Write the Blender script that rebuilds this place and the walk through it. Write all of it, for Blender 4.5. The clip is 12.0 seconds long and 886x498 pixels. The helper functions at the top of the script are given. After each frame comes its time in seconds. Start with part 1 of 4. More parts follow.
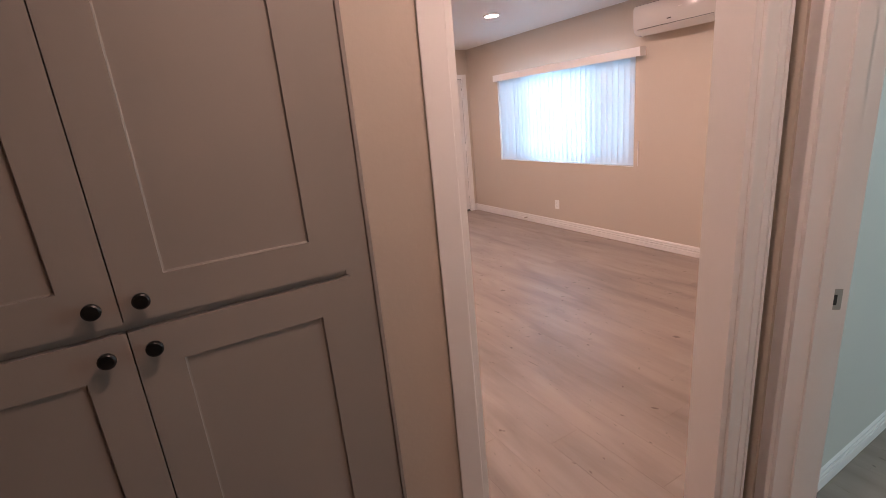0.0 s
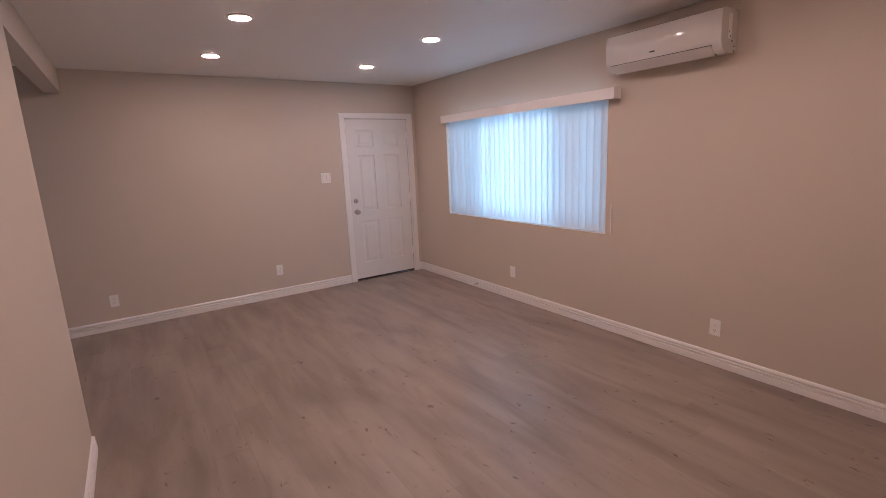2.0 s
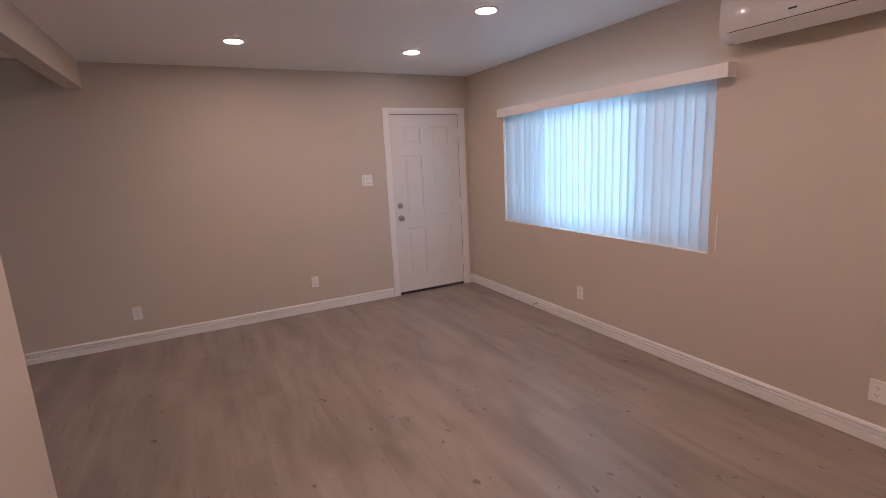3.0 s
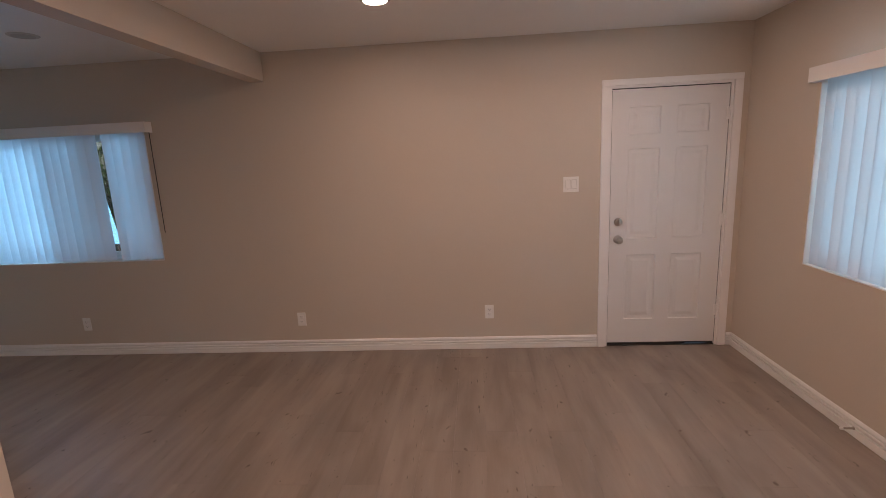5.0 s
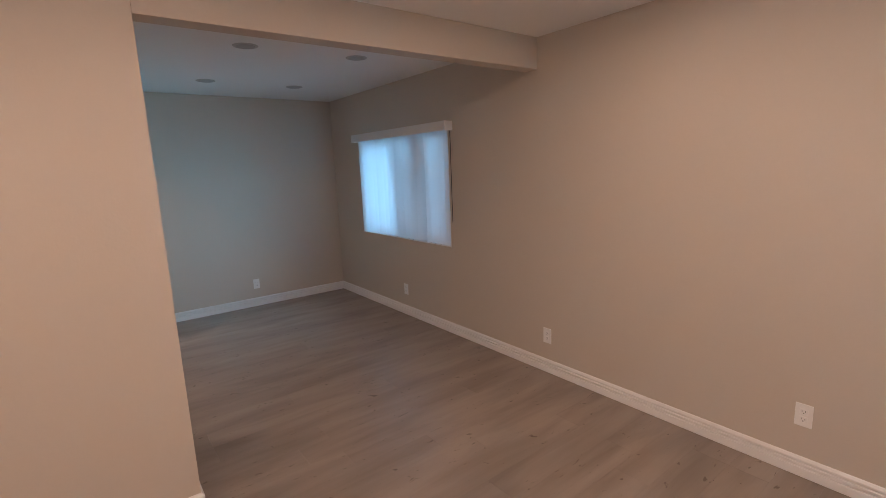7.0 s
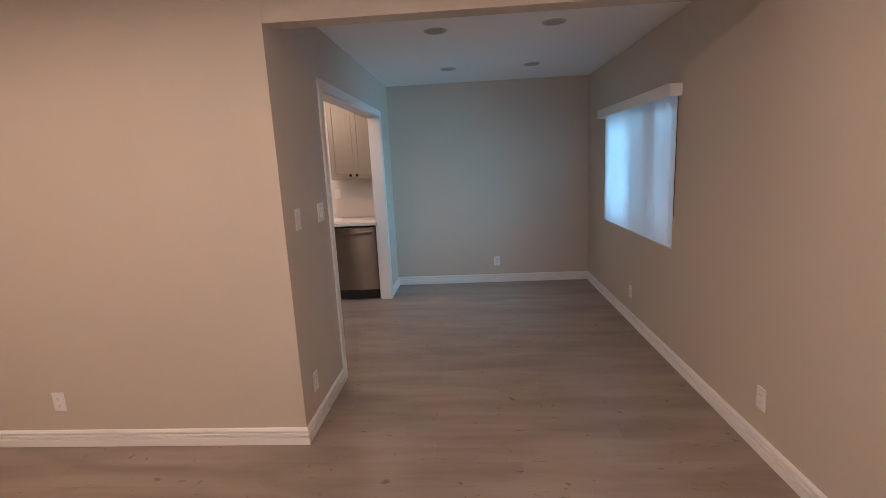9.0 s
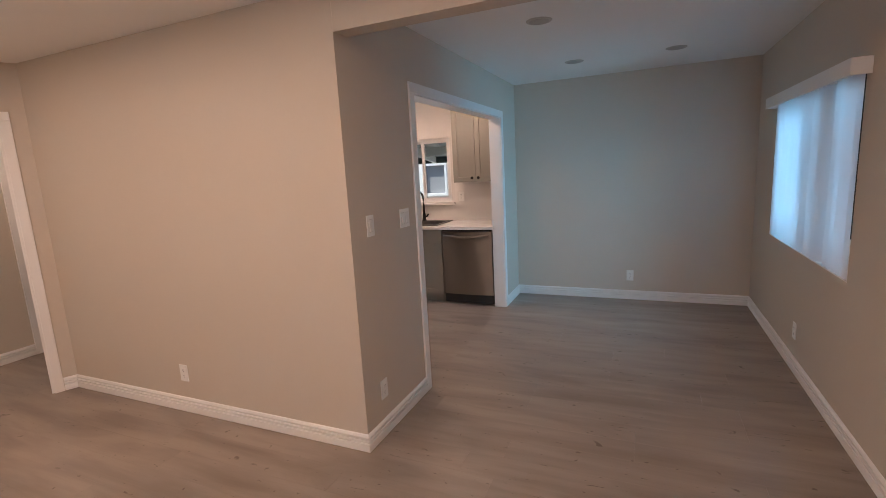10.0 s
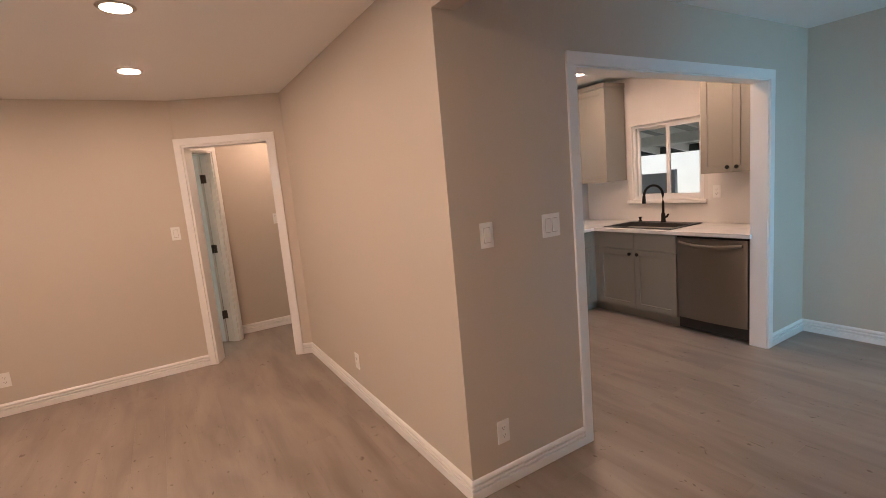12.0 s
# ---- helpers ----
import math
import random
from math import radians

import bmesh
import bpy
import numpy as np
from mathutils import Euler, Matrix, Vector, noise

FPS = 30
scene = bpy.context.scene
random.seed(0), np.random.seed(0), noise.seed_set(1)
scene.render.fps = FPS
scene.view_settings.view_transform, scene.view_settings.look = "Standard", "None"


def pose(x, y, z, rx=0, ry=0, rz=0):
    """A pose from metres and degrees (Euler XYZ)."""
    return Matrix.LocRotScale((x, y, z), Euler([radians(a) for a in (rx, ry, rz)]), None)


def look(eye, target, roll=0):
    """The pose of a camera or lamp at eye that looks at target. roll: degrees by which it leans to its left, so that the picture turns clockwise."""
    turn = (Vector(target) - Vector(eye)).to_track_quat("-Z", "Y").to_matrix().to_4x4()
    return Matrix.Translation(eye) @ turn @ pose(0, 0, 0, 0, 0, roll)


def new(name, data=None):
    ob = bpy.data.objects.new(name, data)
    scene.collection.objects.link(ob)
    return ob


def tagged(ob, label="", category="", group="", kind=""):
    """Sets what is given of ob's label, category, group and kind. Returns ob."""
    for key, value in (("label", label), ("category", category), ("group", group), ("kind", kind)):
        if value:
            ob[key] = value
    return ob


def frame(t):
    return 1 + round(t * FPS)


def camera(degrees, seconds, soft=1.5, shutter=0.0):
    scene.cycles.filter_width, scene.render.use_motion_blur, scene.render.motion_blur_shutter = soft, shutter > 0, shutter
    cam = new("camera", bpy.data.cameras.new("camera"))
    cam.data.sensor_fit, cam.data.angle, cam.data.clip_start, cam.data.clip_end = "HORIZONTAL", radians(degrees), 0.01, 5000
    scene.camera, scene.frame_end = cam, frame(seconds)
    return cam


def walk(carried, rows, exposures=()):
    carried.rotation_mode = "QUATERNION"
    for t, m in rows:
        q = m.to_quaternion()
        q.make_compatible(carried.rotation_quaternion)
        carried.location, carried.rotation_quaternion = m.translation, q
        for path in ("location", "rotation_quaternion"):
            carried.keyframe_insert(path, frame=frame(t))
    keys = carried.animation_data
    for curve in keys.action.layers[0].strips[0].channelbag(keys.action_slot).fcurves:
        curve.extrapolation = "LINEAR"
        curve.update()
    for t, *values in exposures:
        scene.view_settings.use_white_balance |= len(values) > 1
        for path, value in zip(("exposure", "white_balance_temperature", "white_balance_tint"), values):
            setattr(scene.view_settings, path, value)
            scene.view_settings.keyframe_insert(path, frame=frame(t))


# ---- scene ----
cam = camera(87.2, 12.0, soft=0.5)
PATH = [
    (0, (-0.149, 0.0, 1.539), (0.776, 1.685, 0.987), -5.4),
    (0.5, (0.094, 0.266, 1.534), (1.207, 1.842, 1.0), -5.0),
    (1, (0.311, 0.49, 1.495), (1.494, 2.031, 1.022), -3.4),
    (1.5, (0.548, 0.674, 1.52), (1.703, 2.25, 1.108), -2.7),
    (2, (0.764, 0.842, 1.546), (1.847, 2.476, 1.15), -2.6),
    (2.5, (0.969, 1.07, 1.535), (1.975, 2.755, 1.151), -2.8),
    (2.7, (1.039, 1.21, 1.527), (2.004, 2.919, 1.144), -2.8),
    (4.3, (1.685, 2.24, 1.545), (1.998, 4.184, 1.163), -3.0),
    (4.5, (1.752, 2.35, 1.566), (1.948, 4.302, 1.177), -2.9),
    (5, (2.006, 2.6, 1.59), (1.857, 4.556, 1.203), -2.7),
    (5.5, (2.232, 2.86, 1.545), (1.635, 4.734, 1.18), -2.7),
    (6, (2.405, 3.141, 1.555), (1.388, 4.827, 1.205), -2.8),
    (6.5, (2.583, 3.354, 1.602), (1.235, 4.786, 1.241), -2.5),
    (7, (2.694, 3.645, 1.588), (1.128, 4.837, 1.236), -2.2),
    (7.2, (2.725, 3.772, 1.575), (1.094, 4.876, 1.228), -2.0),
    (8.8, (2.767, 4.765, 1.549), (0.802, 4.794, 1.173), -2.8),
    (9, (2.733, 4.87, 1.539), (0.772, 4.738, 1.168), -2.8),
    (9.5, (2.617, 5.115, 1.555), (0.713, 4.624, 1.191), -2.6),
    (10, (2.398, 5.297, 1.549), (0.594, 4.502, 1.209), -3.1),
    (10.5, (2.198, 5.464, 1.534), (0.547, 4.376, 1.232), -5.4),
    (11, (1.983, 5.598, 1.537), (0.545, 4.242, 1.231), -4.6),
    (11.5, (1.725, 5.614, 1.508), (0.472, 4.081, 1.229), -4.5),
    (12, (1.471, 5.617, 1.518), (0.456, 3.917, 1.234), -5.2),
]
EXPOSURES = [(0.0, 1.03, 5850, 18), (1.0, 0.77, 5850, 20), (1.5, 0.49, 5650, 19), (2.5, 0.38, 5550, 16), (4.5, 0.2, 5780, 13), (5.5, 0.38, 6250, 12), (7.0, 0.66, 6150, 10), (9.0, 0.73, 6100, 9), (10.5, 0.85, 6050, 8), (11.0, 0.89, 6150, 8), (12.0, 0.91, 6450, 9)]
walk(cam, [(t, look(eye, target, roll)) for t, eye, target, roll in PATH], EXPOSURES)

# ---- light ----
world = bpy.data.worlds.new("sky")
scene.world = world
world.use_nodes = True
wn = world.node_tree
sky = wn.nodes.new("ShaderNodeTexSky")
sky.sky_type, sky.sun_disc = "NISHITA", False
sky.sun_elevation, sky.sun_rotation = radians(65), radians(135)
wn.links.new(sky.outputs[0], wn.nodes["Background"].inputs[0])
wn.nodes["Background"].inputs[1].default_value = 0.10
sun = new("sun", bpy.data.lights.new("sun", "SUN"))
sun.data.energy, sun.data.angle, sun.data.color = 4.2, radians(0.5), (1.0, 0.94, 0.86)
sun.matrix_world = look((6.6, -6.6, 20), (0, 0, 0))


def window_light(name, eye, target, w, h, power, color, spread=180):
    """An area lamp added at a window in place of sky light."""
    ob = new(name, bpy.data.lights.new(name, "AREA"))
    ob.data.shape, ob.data.size, ob.data.size_y, ob.data.energy, ob.data.color = "RECTANGLE", w, h, power, color
    ob.matrix_world = look(eye, target)
    ob.data.spread = radians(spread)
    return ob


window_light("sky_light_east", (4.30, 4.42, 1.40), (3.30, 4.42, 1.40), 2.6, 1.5, 38, (0.44, 0.80, 0.97))
for x, w in ((-1.78, 1.04), (-0.875, 0.41)):
    window_light("sky_light_dining", (x, 6.50, 1.46), (x, 5.50, 1.26), w, 1.05, 9.2 * w, (0.29, 0.67, 0.98), 110)
# strip lamp added over the head rail, behind the valance, to brighten the ceiling
window_light("ceiling_fill_over_blind", (3.950, 4.40, 1.978), (3.650, 4.40, 2.278), 2.1, 0.03, 0.6, (0.50, 0.80, 1.0))
window_light("sky_light_bedroom", (3.98, -1.2, 1.45), (0, -1.2, 1.25), 1.4, 1.1, 15, (0.80, 0.97, 0.90))

# ---- materials ----


def material(name, color, rough=0.5, metal=0.0, var=0.05, scale=6.0, bump=0.0, bump_scale=300.0, fine=0.03):
    """Base colour with broad and fine variation, and a fine relief."""
    m = bpy.data.materials.new(name)
    m.use_nodes = True
    n, l = m.node_tree.nodes, m.node_tree.links
    b = n["Principled BSDF"]
    b.inputs["Roughness"].default_value, b.inputs["Metallic"].default_value = rough, metal
    co = n.new("ShaderNodeTexCoord")
    big = n.new("ShaderNodeTexNoise")
    big.inputs["Scale"].default_value, big.inputs["Detail"].default_value = scale, 4
    small = n.new("ShaderNodeTexNoise")
    small.inputs["Scale"].default_value, small.inputs["Detail"].default_value = bump_scale, 3
    l.new(co.outputs["Object"], big.inputs["Vector"]), l.new(co.outputs["Object"], small.inputs["Vector"])
    mix = n.new("ShaderNodeMix")
    mix.data_type = "RGBA"
    mix.inputs[6].default_value = (*[c * (1 - var) for c in color], 1)
    mix.inputs[7].default_value = (*[min(1, c * (1 + var)) for c in color], 1)
    add = n.new("ShaderNodeMath")
    add.operation = "MULTIPLY_ADD"
    l.new(small.outputs[0], add.inputs[0])
    add.inputs[1].default_value = fine * 10
    l.new(big.outputs[0], add.inputs[2])
    sub = n.new("ShaderNodeMath")
    sub.operation = "SUBTRACT"
    l.new(add.outputs[0], sub.inputs[0])
    sub.inputs[1].default_value = fine * 5
    l.new(sub.outputs[0], mix.inputs[0])
    l.new(mix.outputs[2], b.inputs["Base Color"])
    ro = n.new("ShaderNodeMapRange")
    ro.inputs[3].default_value, ro.inputs[4].default_value = max(0.02, rough - 0.06), min(1, rough + 0.06)
    l.new(big.outputs[0], ro.inputs[0])
    l.new(ro.outputs[0], b.inputs["Roughness"])
    if bump:
        bp = n.new("ShaderNodeBump")
        bp.inputs["Strength"].default_value, bp.inputs["Distance"].default_value = bump, 0.002
        l.new(small.outputs[0], bp.inputs["Height"])
        l.new(bp.outputs[0], b.inputs["Normal"])
    return m


PAINT = material("beige_wall_paint", (0.61, 0.538, 0.455), 0.62, var=0.035, scale=1.3, bump=0.26, bump_scale=75)
CEIL = material("white_ceiling_paint", (0.88, 0.875, 0.85), 0.45, var=0.02, scale=1.0, bump=0.15, bump_scale=90)
TRIM = material("white_trim_paint", (0.86, 0.84, 0.82), 0.36, var=0.03, scale=5, bump=0.05, bump_scale=60)
DOORW = material("white_door_paint", (0.78, 0.76, 0.74), 0.42, var=0.03, scale=4, bump=0.12, bump_scale=45)
PLASTIC = material("white_plastic", (0.86, 0.85, 0.82), 0.35, var=0.02)
ACW = material("glossy_white_plastic", (0.68, 0.665, 0.645), 0.13, var=0.015)
DARK = material("dark_slot", (0.03, 0.03, 0.03), 0.6)
BLACK = material("matt_black_metal", (0.018, 0.017, 0.016), 0.38, 0.6, var=0.1)
NICKEL = material("satin_nickel", (0.46, 0.43, 0.39), 0.30, 1.0, var=0.08, scale=20)
BRONZE = material("dull_hinge_metal", (0.13, 0.115, 0.10), 0.42, 1.0, var=0.1, scale=20)
TAUPE = material("taupe_cabinet_paint", (0.27, 0.235, 0.205), 0.45, var=0.035, scale=3, bump=0.04, bump_scale=80)
GREYCAB = material("grey_cabinet_paint", (0.275, 0.26, 0.228), 0.45, var=0.03, scale=3, bump=0.04, bump_scale=80)
QUARTZ = material("white_quartz", (0.80, 0.79, 0.77), 0.16, var=0.03, scale=9)
TILE = material("white_backsplash", (0.78, 0.75, 0.72), 0.25, var=0.03, scale=4)
SINKM = material("dark_sink_composite", (0.045, 0.042, 0.04), 0.4, var=0.1)
KITPAINT = material("white_kitchen_paint", (0.70, 0.67, 0.645), 0.6, var=0.02, bump=0.2, bump_scale=130)
BEDPAINT = material("pale_bedroom_paint", (0.60, 0.60, 0.55), 0.62, var=0.03, scale=1.3, bump=0.25, bump_scale=130)
VINYL = material("white_vinyl_frame", (0.80, 0.80, 0.80), 0.35, var=0.02)
STUCCO = material("white_stucco", (0.78, 0.77, 0.74), 0.9, var=0.06, scale=3, bump=0.5, bump_scale=120)
BEAMWOOD = material("painted_pale_rafters", (0.76, 0.77, 0.75), 0.6, var=0.08, scale=6, bump=0.2, bump_scale=80)
DECKING = material("dark_roof_boards", (0.07, 0.09, 0.085), 0.7, var=0.15, scale=6, bump=0.2, bump_scale=60)
PATIO = material("grey_green_roof_boards", (0.36, 0.40, 0.38), 0.7, var=0.15, scale=6, bump=0.2, bump_scale=60)
GATEGREY = material("grey_gate_paint", (0.30, 0.305, 0.32), 0.6, var=0.06)
EARTH = material("dry_ground", (0.20, 0.18, 0.15), 0.95, var=0.2, scale=2, bump=0.5, bump_scale=40)
FENCE = material("weathered_fence_wood", (0.12, 0.10, 0.085), 0.85, var=0.2, scale=8, bump=0.4, bump_scale=60)
BARK = material("tree_bark", (0.11, 0.085, 0.065), 0.9, var=0.25, scale=12, bump=0.6, bump_scale=50)
LEAF = material("green_leaf", (0.11, 0.17, 0.04), 0.5, var=0.35, scale=3)
PAVING = material("pale_concrete", (0.48, 0.46, 0.43), 0.9, var=0.08, scale=2, bump=0.2, bump_scale=60)
SLABM = material("concrete_slab", (0.25, 0.24, 0.22), 0.9, var=0.1)
STEEL = material("brushed_stainless_steel", (0.25, 0.23, 0.21), 0.42, 1.0, var=0.015, scale=1.0)


def brushed(m, amount):
    """Grain that runs crosswise, so that highlights stretch upright."""
    n, l = m.node_tree.nodes, m.node_tree.links
    t = n.new("ShaderNodeTangent")
    t.direction_type, t.axis = "RADIAL", "Z"
    l.new(t.outputs[0], n["Principled BSDF"].inputs["Tangent"])
    n["Principled BSDF"].inputs["Anisotropic"].default_value = amount
    n["Principled BSDF"].inputs["Anisotropic Rotation"].default_value = 0.25


brushed(STEEL, 1.0)


def emitter(name, color, strength):
    m = bpy.data.materials.new(name)
    m.use_nodes = True
    b = m.node_tree.nodes["Principled BSDF"]
    b.inputs["Base Color"].default_value = (0.9, 0.9, 0.88, 1)
    b.inputs["Emission Color"].default_value, b.inputs["Emission Strength"].default_value = (*color, 1), strength
    return m


LAMP_ON = emitter("lit_lamp_lens", (1.0, 0.67, 0.50), 135.0)
LAMP_OFF = material("unlit_lamp_lens", (0.40, 0.38, 0.35), 0.45)
RING_GREY = material("grey_ring", (0.52, 0.50, 0.46), 0.5)


def glass_material():
    m = bpy.data.materials.new("window_glass")
    m.use_nodes = True
    b = m.node_tree.nodes["Principled BSDF"]
    b.inputs["Base Color"].default_value = (0.96, 0.98, 0.97, 1)
    b.inputs["Transmission Weight"].default_value, b.inputs["Roughness"].default_value, b.inputs["IOR"].default_value = 1.0, 0.0, 1.05
    return m


GLASS = glass_material()


def slat_material(name, lo, hi):
    """Thin textured vinyl that lets daylight through."""
    m = bpy.data.materials.new(name)
    m.use_nodes = True
    n, l = m.node_tree.nodes, m.node_tree.links
    n.remove(n["Principled BSDF"])
    d, t, mx = n.new("ShaderNodeBsdfDiffuse"), n.new("ShaderNodeBsdfTranslucent"), n.new("ShaderNodeMixShader")
    info, ramp = n.new("ShaderNodeObjectInfo"), n.new("ShaderNodeMapRange")
    ramp.inputs[3].default_value, ramp.inputs[4].default_value = lo, hi
    l.new(info.outputs["Random"], ramp.inputs[0])
    l.new(ramp.outputs[0], mx.inputs[0])
    co, mp, tx, bp = (n.new(k) for k in ("ShaderNodeTexCoord", "ShaderNodeMapping", "ShaderNodeTexNoise", "ShaderNodeBump"))
    mp.inputs["Scale"].default_value = (500, 500, 14)
    tx.inputs["Scale"].default_value = 1.0
    bp.inputs["Strength"].default_value, bp.inputs["Distance"].default_value = 0.25, 0.001
    l.new(co.outputs["Object"], mp.inputs[0]), l.new(mp.outputs[0], tx.inputs["Vector"]), l.new(tx.outputs[0], bp.inputs["Height"])
    l.new(bp.outputs[0], d.inputs["Normal"])
    # the vanes are white; the bluish transmission adds daylight's tint to the colour
    d.inputs[0].default_value, t.inputs[0].default_value = (0.80, 0.80, 0.82, 1), (0.72, 0.76, 0.82, 1)
    l.new(d.outputs[0], mx.inputs[1]), l.new(t.outputs[0], mx.inputs[2])
    l.new(mx.outputs[0], n["Material Output"].inputs[0])
    return m


SLAT = slat_material("translucent_blind_vinyl", 0.31, 0.51)
# same vinyl, passing less light so that the dining blind looks dimmer
SLAT_DIM = slat_material("dimmed_blind_vinyl", 0.17, 0.28)


def screen_material():
    """Insect mesh, too fine to see single wires: part open, part dark wire."""
    m = bpy.data.materials.new("insect_mesh")
    m.use_nodes = True
    n, l = m.node_tree.nodes, m.node_tree.links
    tr, mx = n.new("ShaderNodeBsdfTransparent"), n.new("ShaderNodeMixShader")
    n["Principled BSDF"].inputs["Base Color"].default_value = (0.12, 0.12, 0.12, 1)
    mx.inputs[0].default_value = 0.38
    l.new(tr.outputs[0], mx.inputs[1]), l.new(n["Principled BSDF"].outputs[0], mx.inputs[2])
    l.new(mx.outputs[0], n["Material Output"].inputs[0])
    return m


SCREEN = screen_material()


def plank_material():
    """Greyed-oak vinyl plank: streaks along its length, knots, a tone of its own for each plank."""
    m = bpy.data.materials.new("grey_oak_plank")
    m.use_nodes = True
    n, l = m.node_tree.nodes, m.node_tree.links
    b = n["Principled BSDF"]
    co, info = n.new("ShaderNodeTexCoord"), n.new("ShaderNodeObjectInfo")
    off = n.new("ShaderNodeVectorMath")
    off.operation = "MULTIPLY_ADD"
    comb = n.new("ShaderNodeCombineXYZ")
    for k in range(3):
        l.new(info.outputs["Random"], comb.inputs[k])
    l.new(comb.outputs[0], off.inputs[0])
    off.inputs[1].default_value = (37.0, 53.0, 11.0)
    l.new(co.outputs["Object"], off.inputs[2])

    spot = n.new("ShaderNodeVectorMath")
    l.new(co.outputs["Object"], spot.inputs[0]), l.new(info.outputs["Location"], spot.inputs[1])

    def noise_at(scale, detail, dist, each=True):
        mp, t = n.new("ShaderNodeMapping"), n.new("ShaderNodeTexNoise")
        mp.inputs["Scale"].default_value = scale
        t.inputs["Scale"].default_value, t.inputs["Detail"].default_value, t.inputs["Distortion"].default_value = 1.0, detail, dist
        l.new(off.outputs[0] if each else spot.outputs[0], mp.inputs[0]), l.new(mp.outputs[0], t.inputs["Vector"])
        return t

    grain, cloud, streak, knot = noise_at((120, 4, 1), 5, 0.3), noise_at((4, 0.9, 1), 4, 0.9, False), noise_at((7, 1.15, 1), 2.0, 0.5), noise_at((26, 15, 1), 2, 0.5)
    crack = noise_at((38, 4.5, 1), 4, 2.2)

    def ramp(src, stops):
        r = n.new("ShaderNodeValToRGB")
        r.color_ramp.elements[0].position, r.color_ramp.elements[0].color = stops[0][0], (*stops[0][1], 1)
        r.color_ramp.elements[1].position, r.color_ramp.elements[1].color = stops[-1][0], (*stops[-1][1], 1)
        for p, c in stops[1:-1]:
            r.color_ramp.elements.new(p).color = (*c, 1)
        l.new(src, r.inputs[0])
        return r.outputs[0]

    def mixed(kind, fac, a, c):
        x = n.new("ShaderNodeMix")
        x.data_type, x.blend_type = "RGBA", kind
        if isinstance(fac, float):
            x.inputs[0].default_value = fac
        else:
            l.new(fac, x.inputs[0])
        l.new(a, x.inputs[6]), l.new(c, x.inputs[7])
        return x.outputs[2]

    base = ramp(cloud.outputs[0], [(0.28, (0.258, 0.214, 0.184)), (0.5, (0.328, 0.270, 0.230)), (0.72, (0.376, 0.314, 0.268))])
    lines = ramp(streak.outputs[0], [(0.26, (0.60, 0.585, 0.575)), (0.48, (0.90, 0.895, 0.89)), (0.64, (1, 1, 1))])
    thin = ramp(noise_at((24, 1.7, 1), 4, 1.0).outputs[0], [(0.30, (0.62, 0.59, 0.56)), (0.46, (1, 1, 1))])
    fine = ramp(grain.outputs[0], [(0.3, (0.88, 0.87, 0.86)), (0.65, (1, 1, 1))])
    knots = ramp(knot.outputs[0], [(0.245, (0.30, 0.25, 0.21)), (0.305, (1, 1, 1))])
    cracks = ramp(crack.outputs[0], [(0.262, (0.20, 0.16, 0.13)), (0.296, (1, 1, 1))])
    tone = ramp(info.outputs["Random"], [(0.0, (0.965, 0.965, 0.967)), (1.0, (1.025, 1.022, 1.02))])
    wide = ramp(noise_at((6.5, 1.1, 1), 2.5, 0.6, False).outputs[0], [(0.28, (0.60, 0.585, 0.575)), (0.50, (0.93, 0.925, 0.92)), (0.64, (1, 1, 1))])
    c = mixed("MULTIPLY", 0.45, base, lines)
    c = mixed("MULTIPLY", 0.50, c, wide)
    c = mixed("MULTIPLY", 0.07, c, thin)
    c = mixed("MULTIPLY", 0.30, c, fine)
    c = mixed("MULTIPLY", 0.7, c, knots)
    c = mixed("MULTIPLY", 0.85, c, cracks)
    c = mixed("MULTIPLY", 1.0, c, tone)
    l.new(c, b.inputs["Base Color"])
    b.inputs["Roughness"].default_value = 0.36
    bp = n.new("ShaderNodeBump")
    bp.inputs["Strength"].default_value, bp.inputs["Distance"].default_value = 0.18, 0.001
    l.new(grain.outputs[0], bp.inputs["Height"])
    l.new(bp.outputs[0], b.inputs["Normal"])
    return m


PLANK = plank_material()

# ---- builders ----


def box(bm, x0, x1, y0, y1, z0, z1, bevel=0.0, m=None):
    """A box from its bounds, its edges rounded."""
    r = bmesh.ops.create_cube(bm, size=1.0)
    vs = r["verts"]
    for v in vs:
        v.co = Vector(((x0 + x1) / 2 + v.co.x * (x1 - x0), (y0 + y1) / 2 + v.co.y * (y1 - y0), (z0 + z1) / 2 + v.co.z * (z1 - z0)))
    if bevel:
        es = list({e for v in vs for e in v.link_edges})
        got = bmesh.ops.bevel(bm, geom=es, offset=bevel, segments=2, profile=0.6, affect="EDGES")
        vs = list({v for f in got["faces"] for v in f.verts} | {v for v in vs if v.is_valid})
    if m is not None:
        for v in vs:
            v.co = m @ v.co
    return bm


def boxes(*bounds, bevel=0.0):
    bm = bmesh.new()
    for b in bounds:
        box(bm, *b, bevel=bevel)
    return bm


def lathe(bm, profile, seg=24, m=None):
    """Turns (radius, height) pairs round z."""
    rings = []
    for r, z in profile:
        rings.append([bm.verts.new((r * math.cos(2 * math.pi * k / seg), r * math.sin(2 * math.pi * k / seg), z)) for k in range(seg)])
    for a, b in zip(rings, rings[1:]):
        for k in range(seg):
            bm.faces.new((a[k], a[(k + 1) % seg], b[(k + 1) % seg], b[k]))
    for ring, flip in ((rings[0], True), (rings[-1], False)):
        bm.faces.new(list(reversed(ring)) if flip else ring)
    if m is not None:
        for ring in rings:
            for v in ring:
                v.co = m @ v.co
    return bm


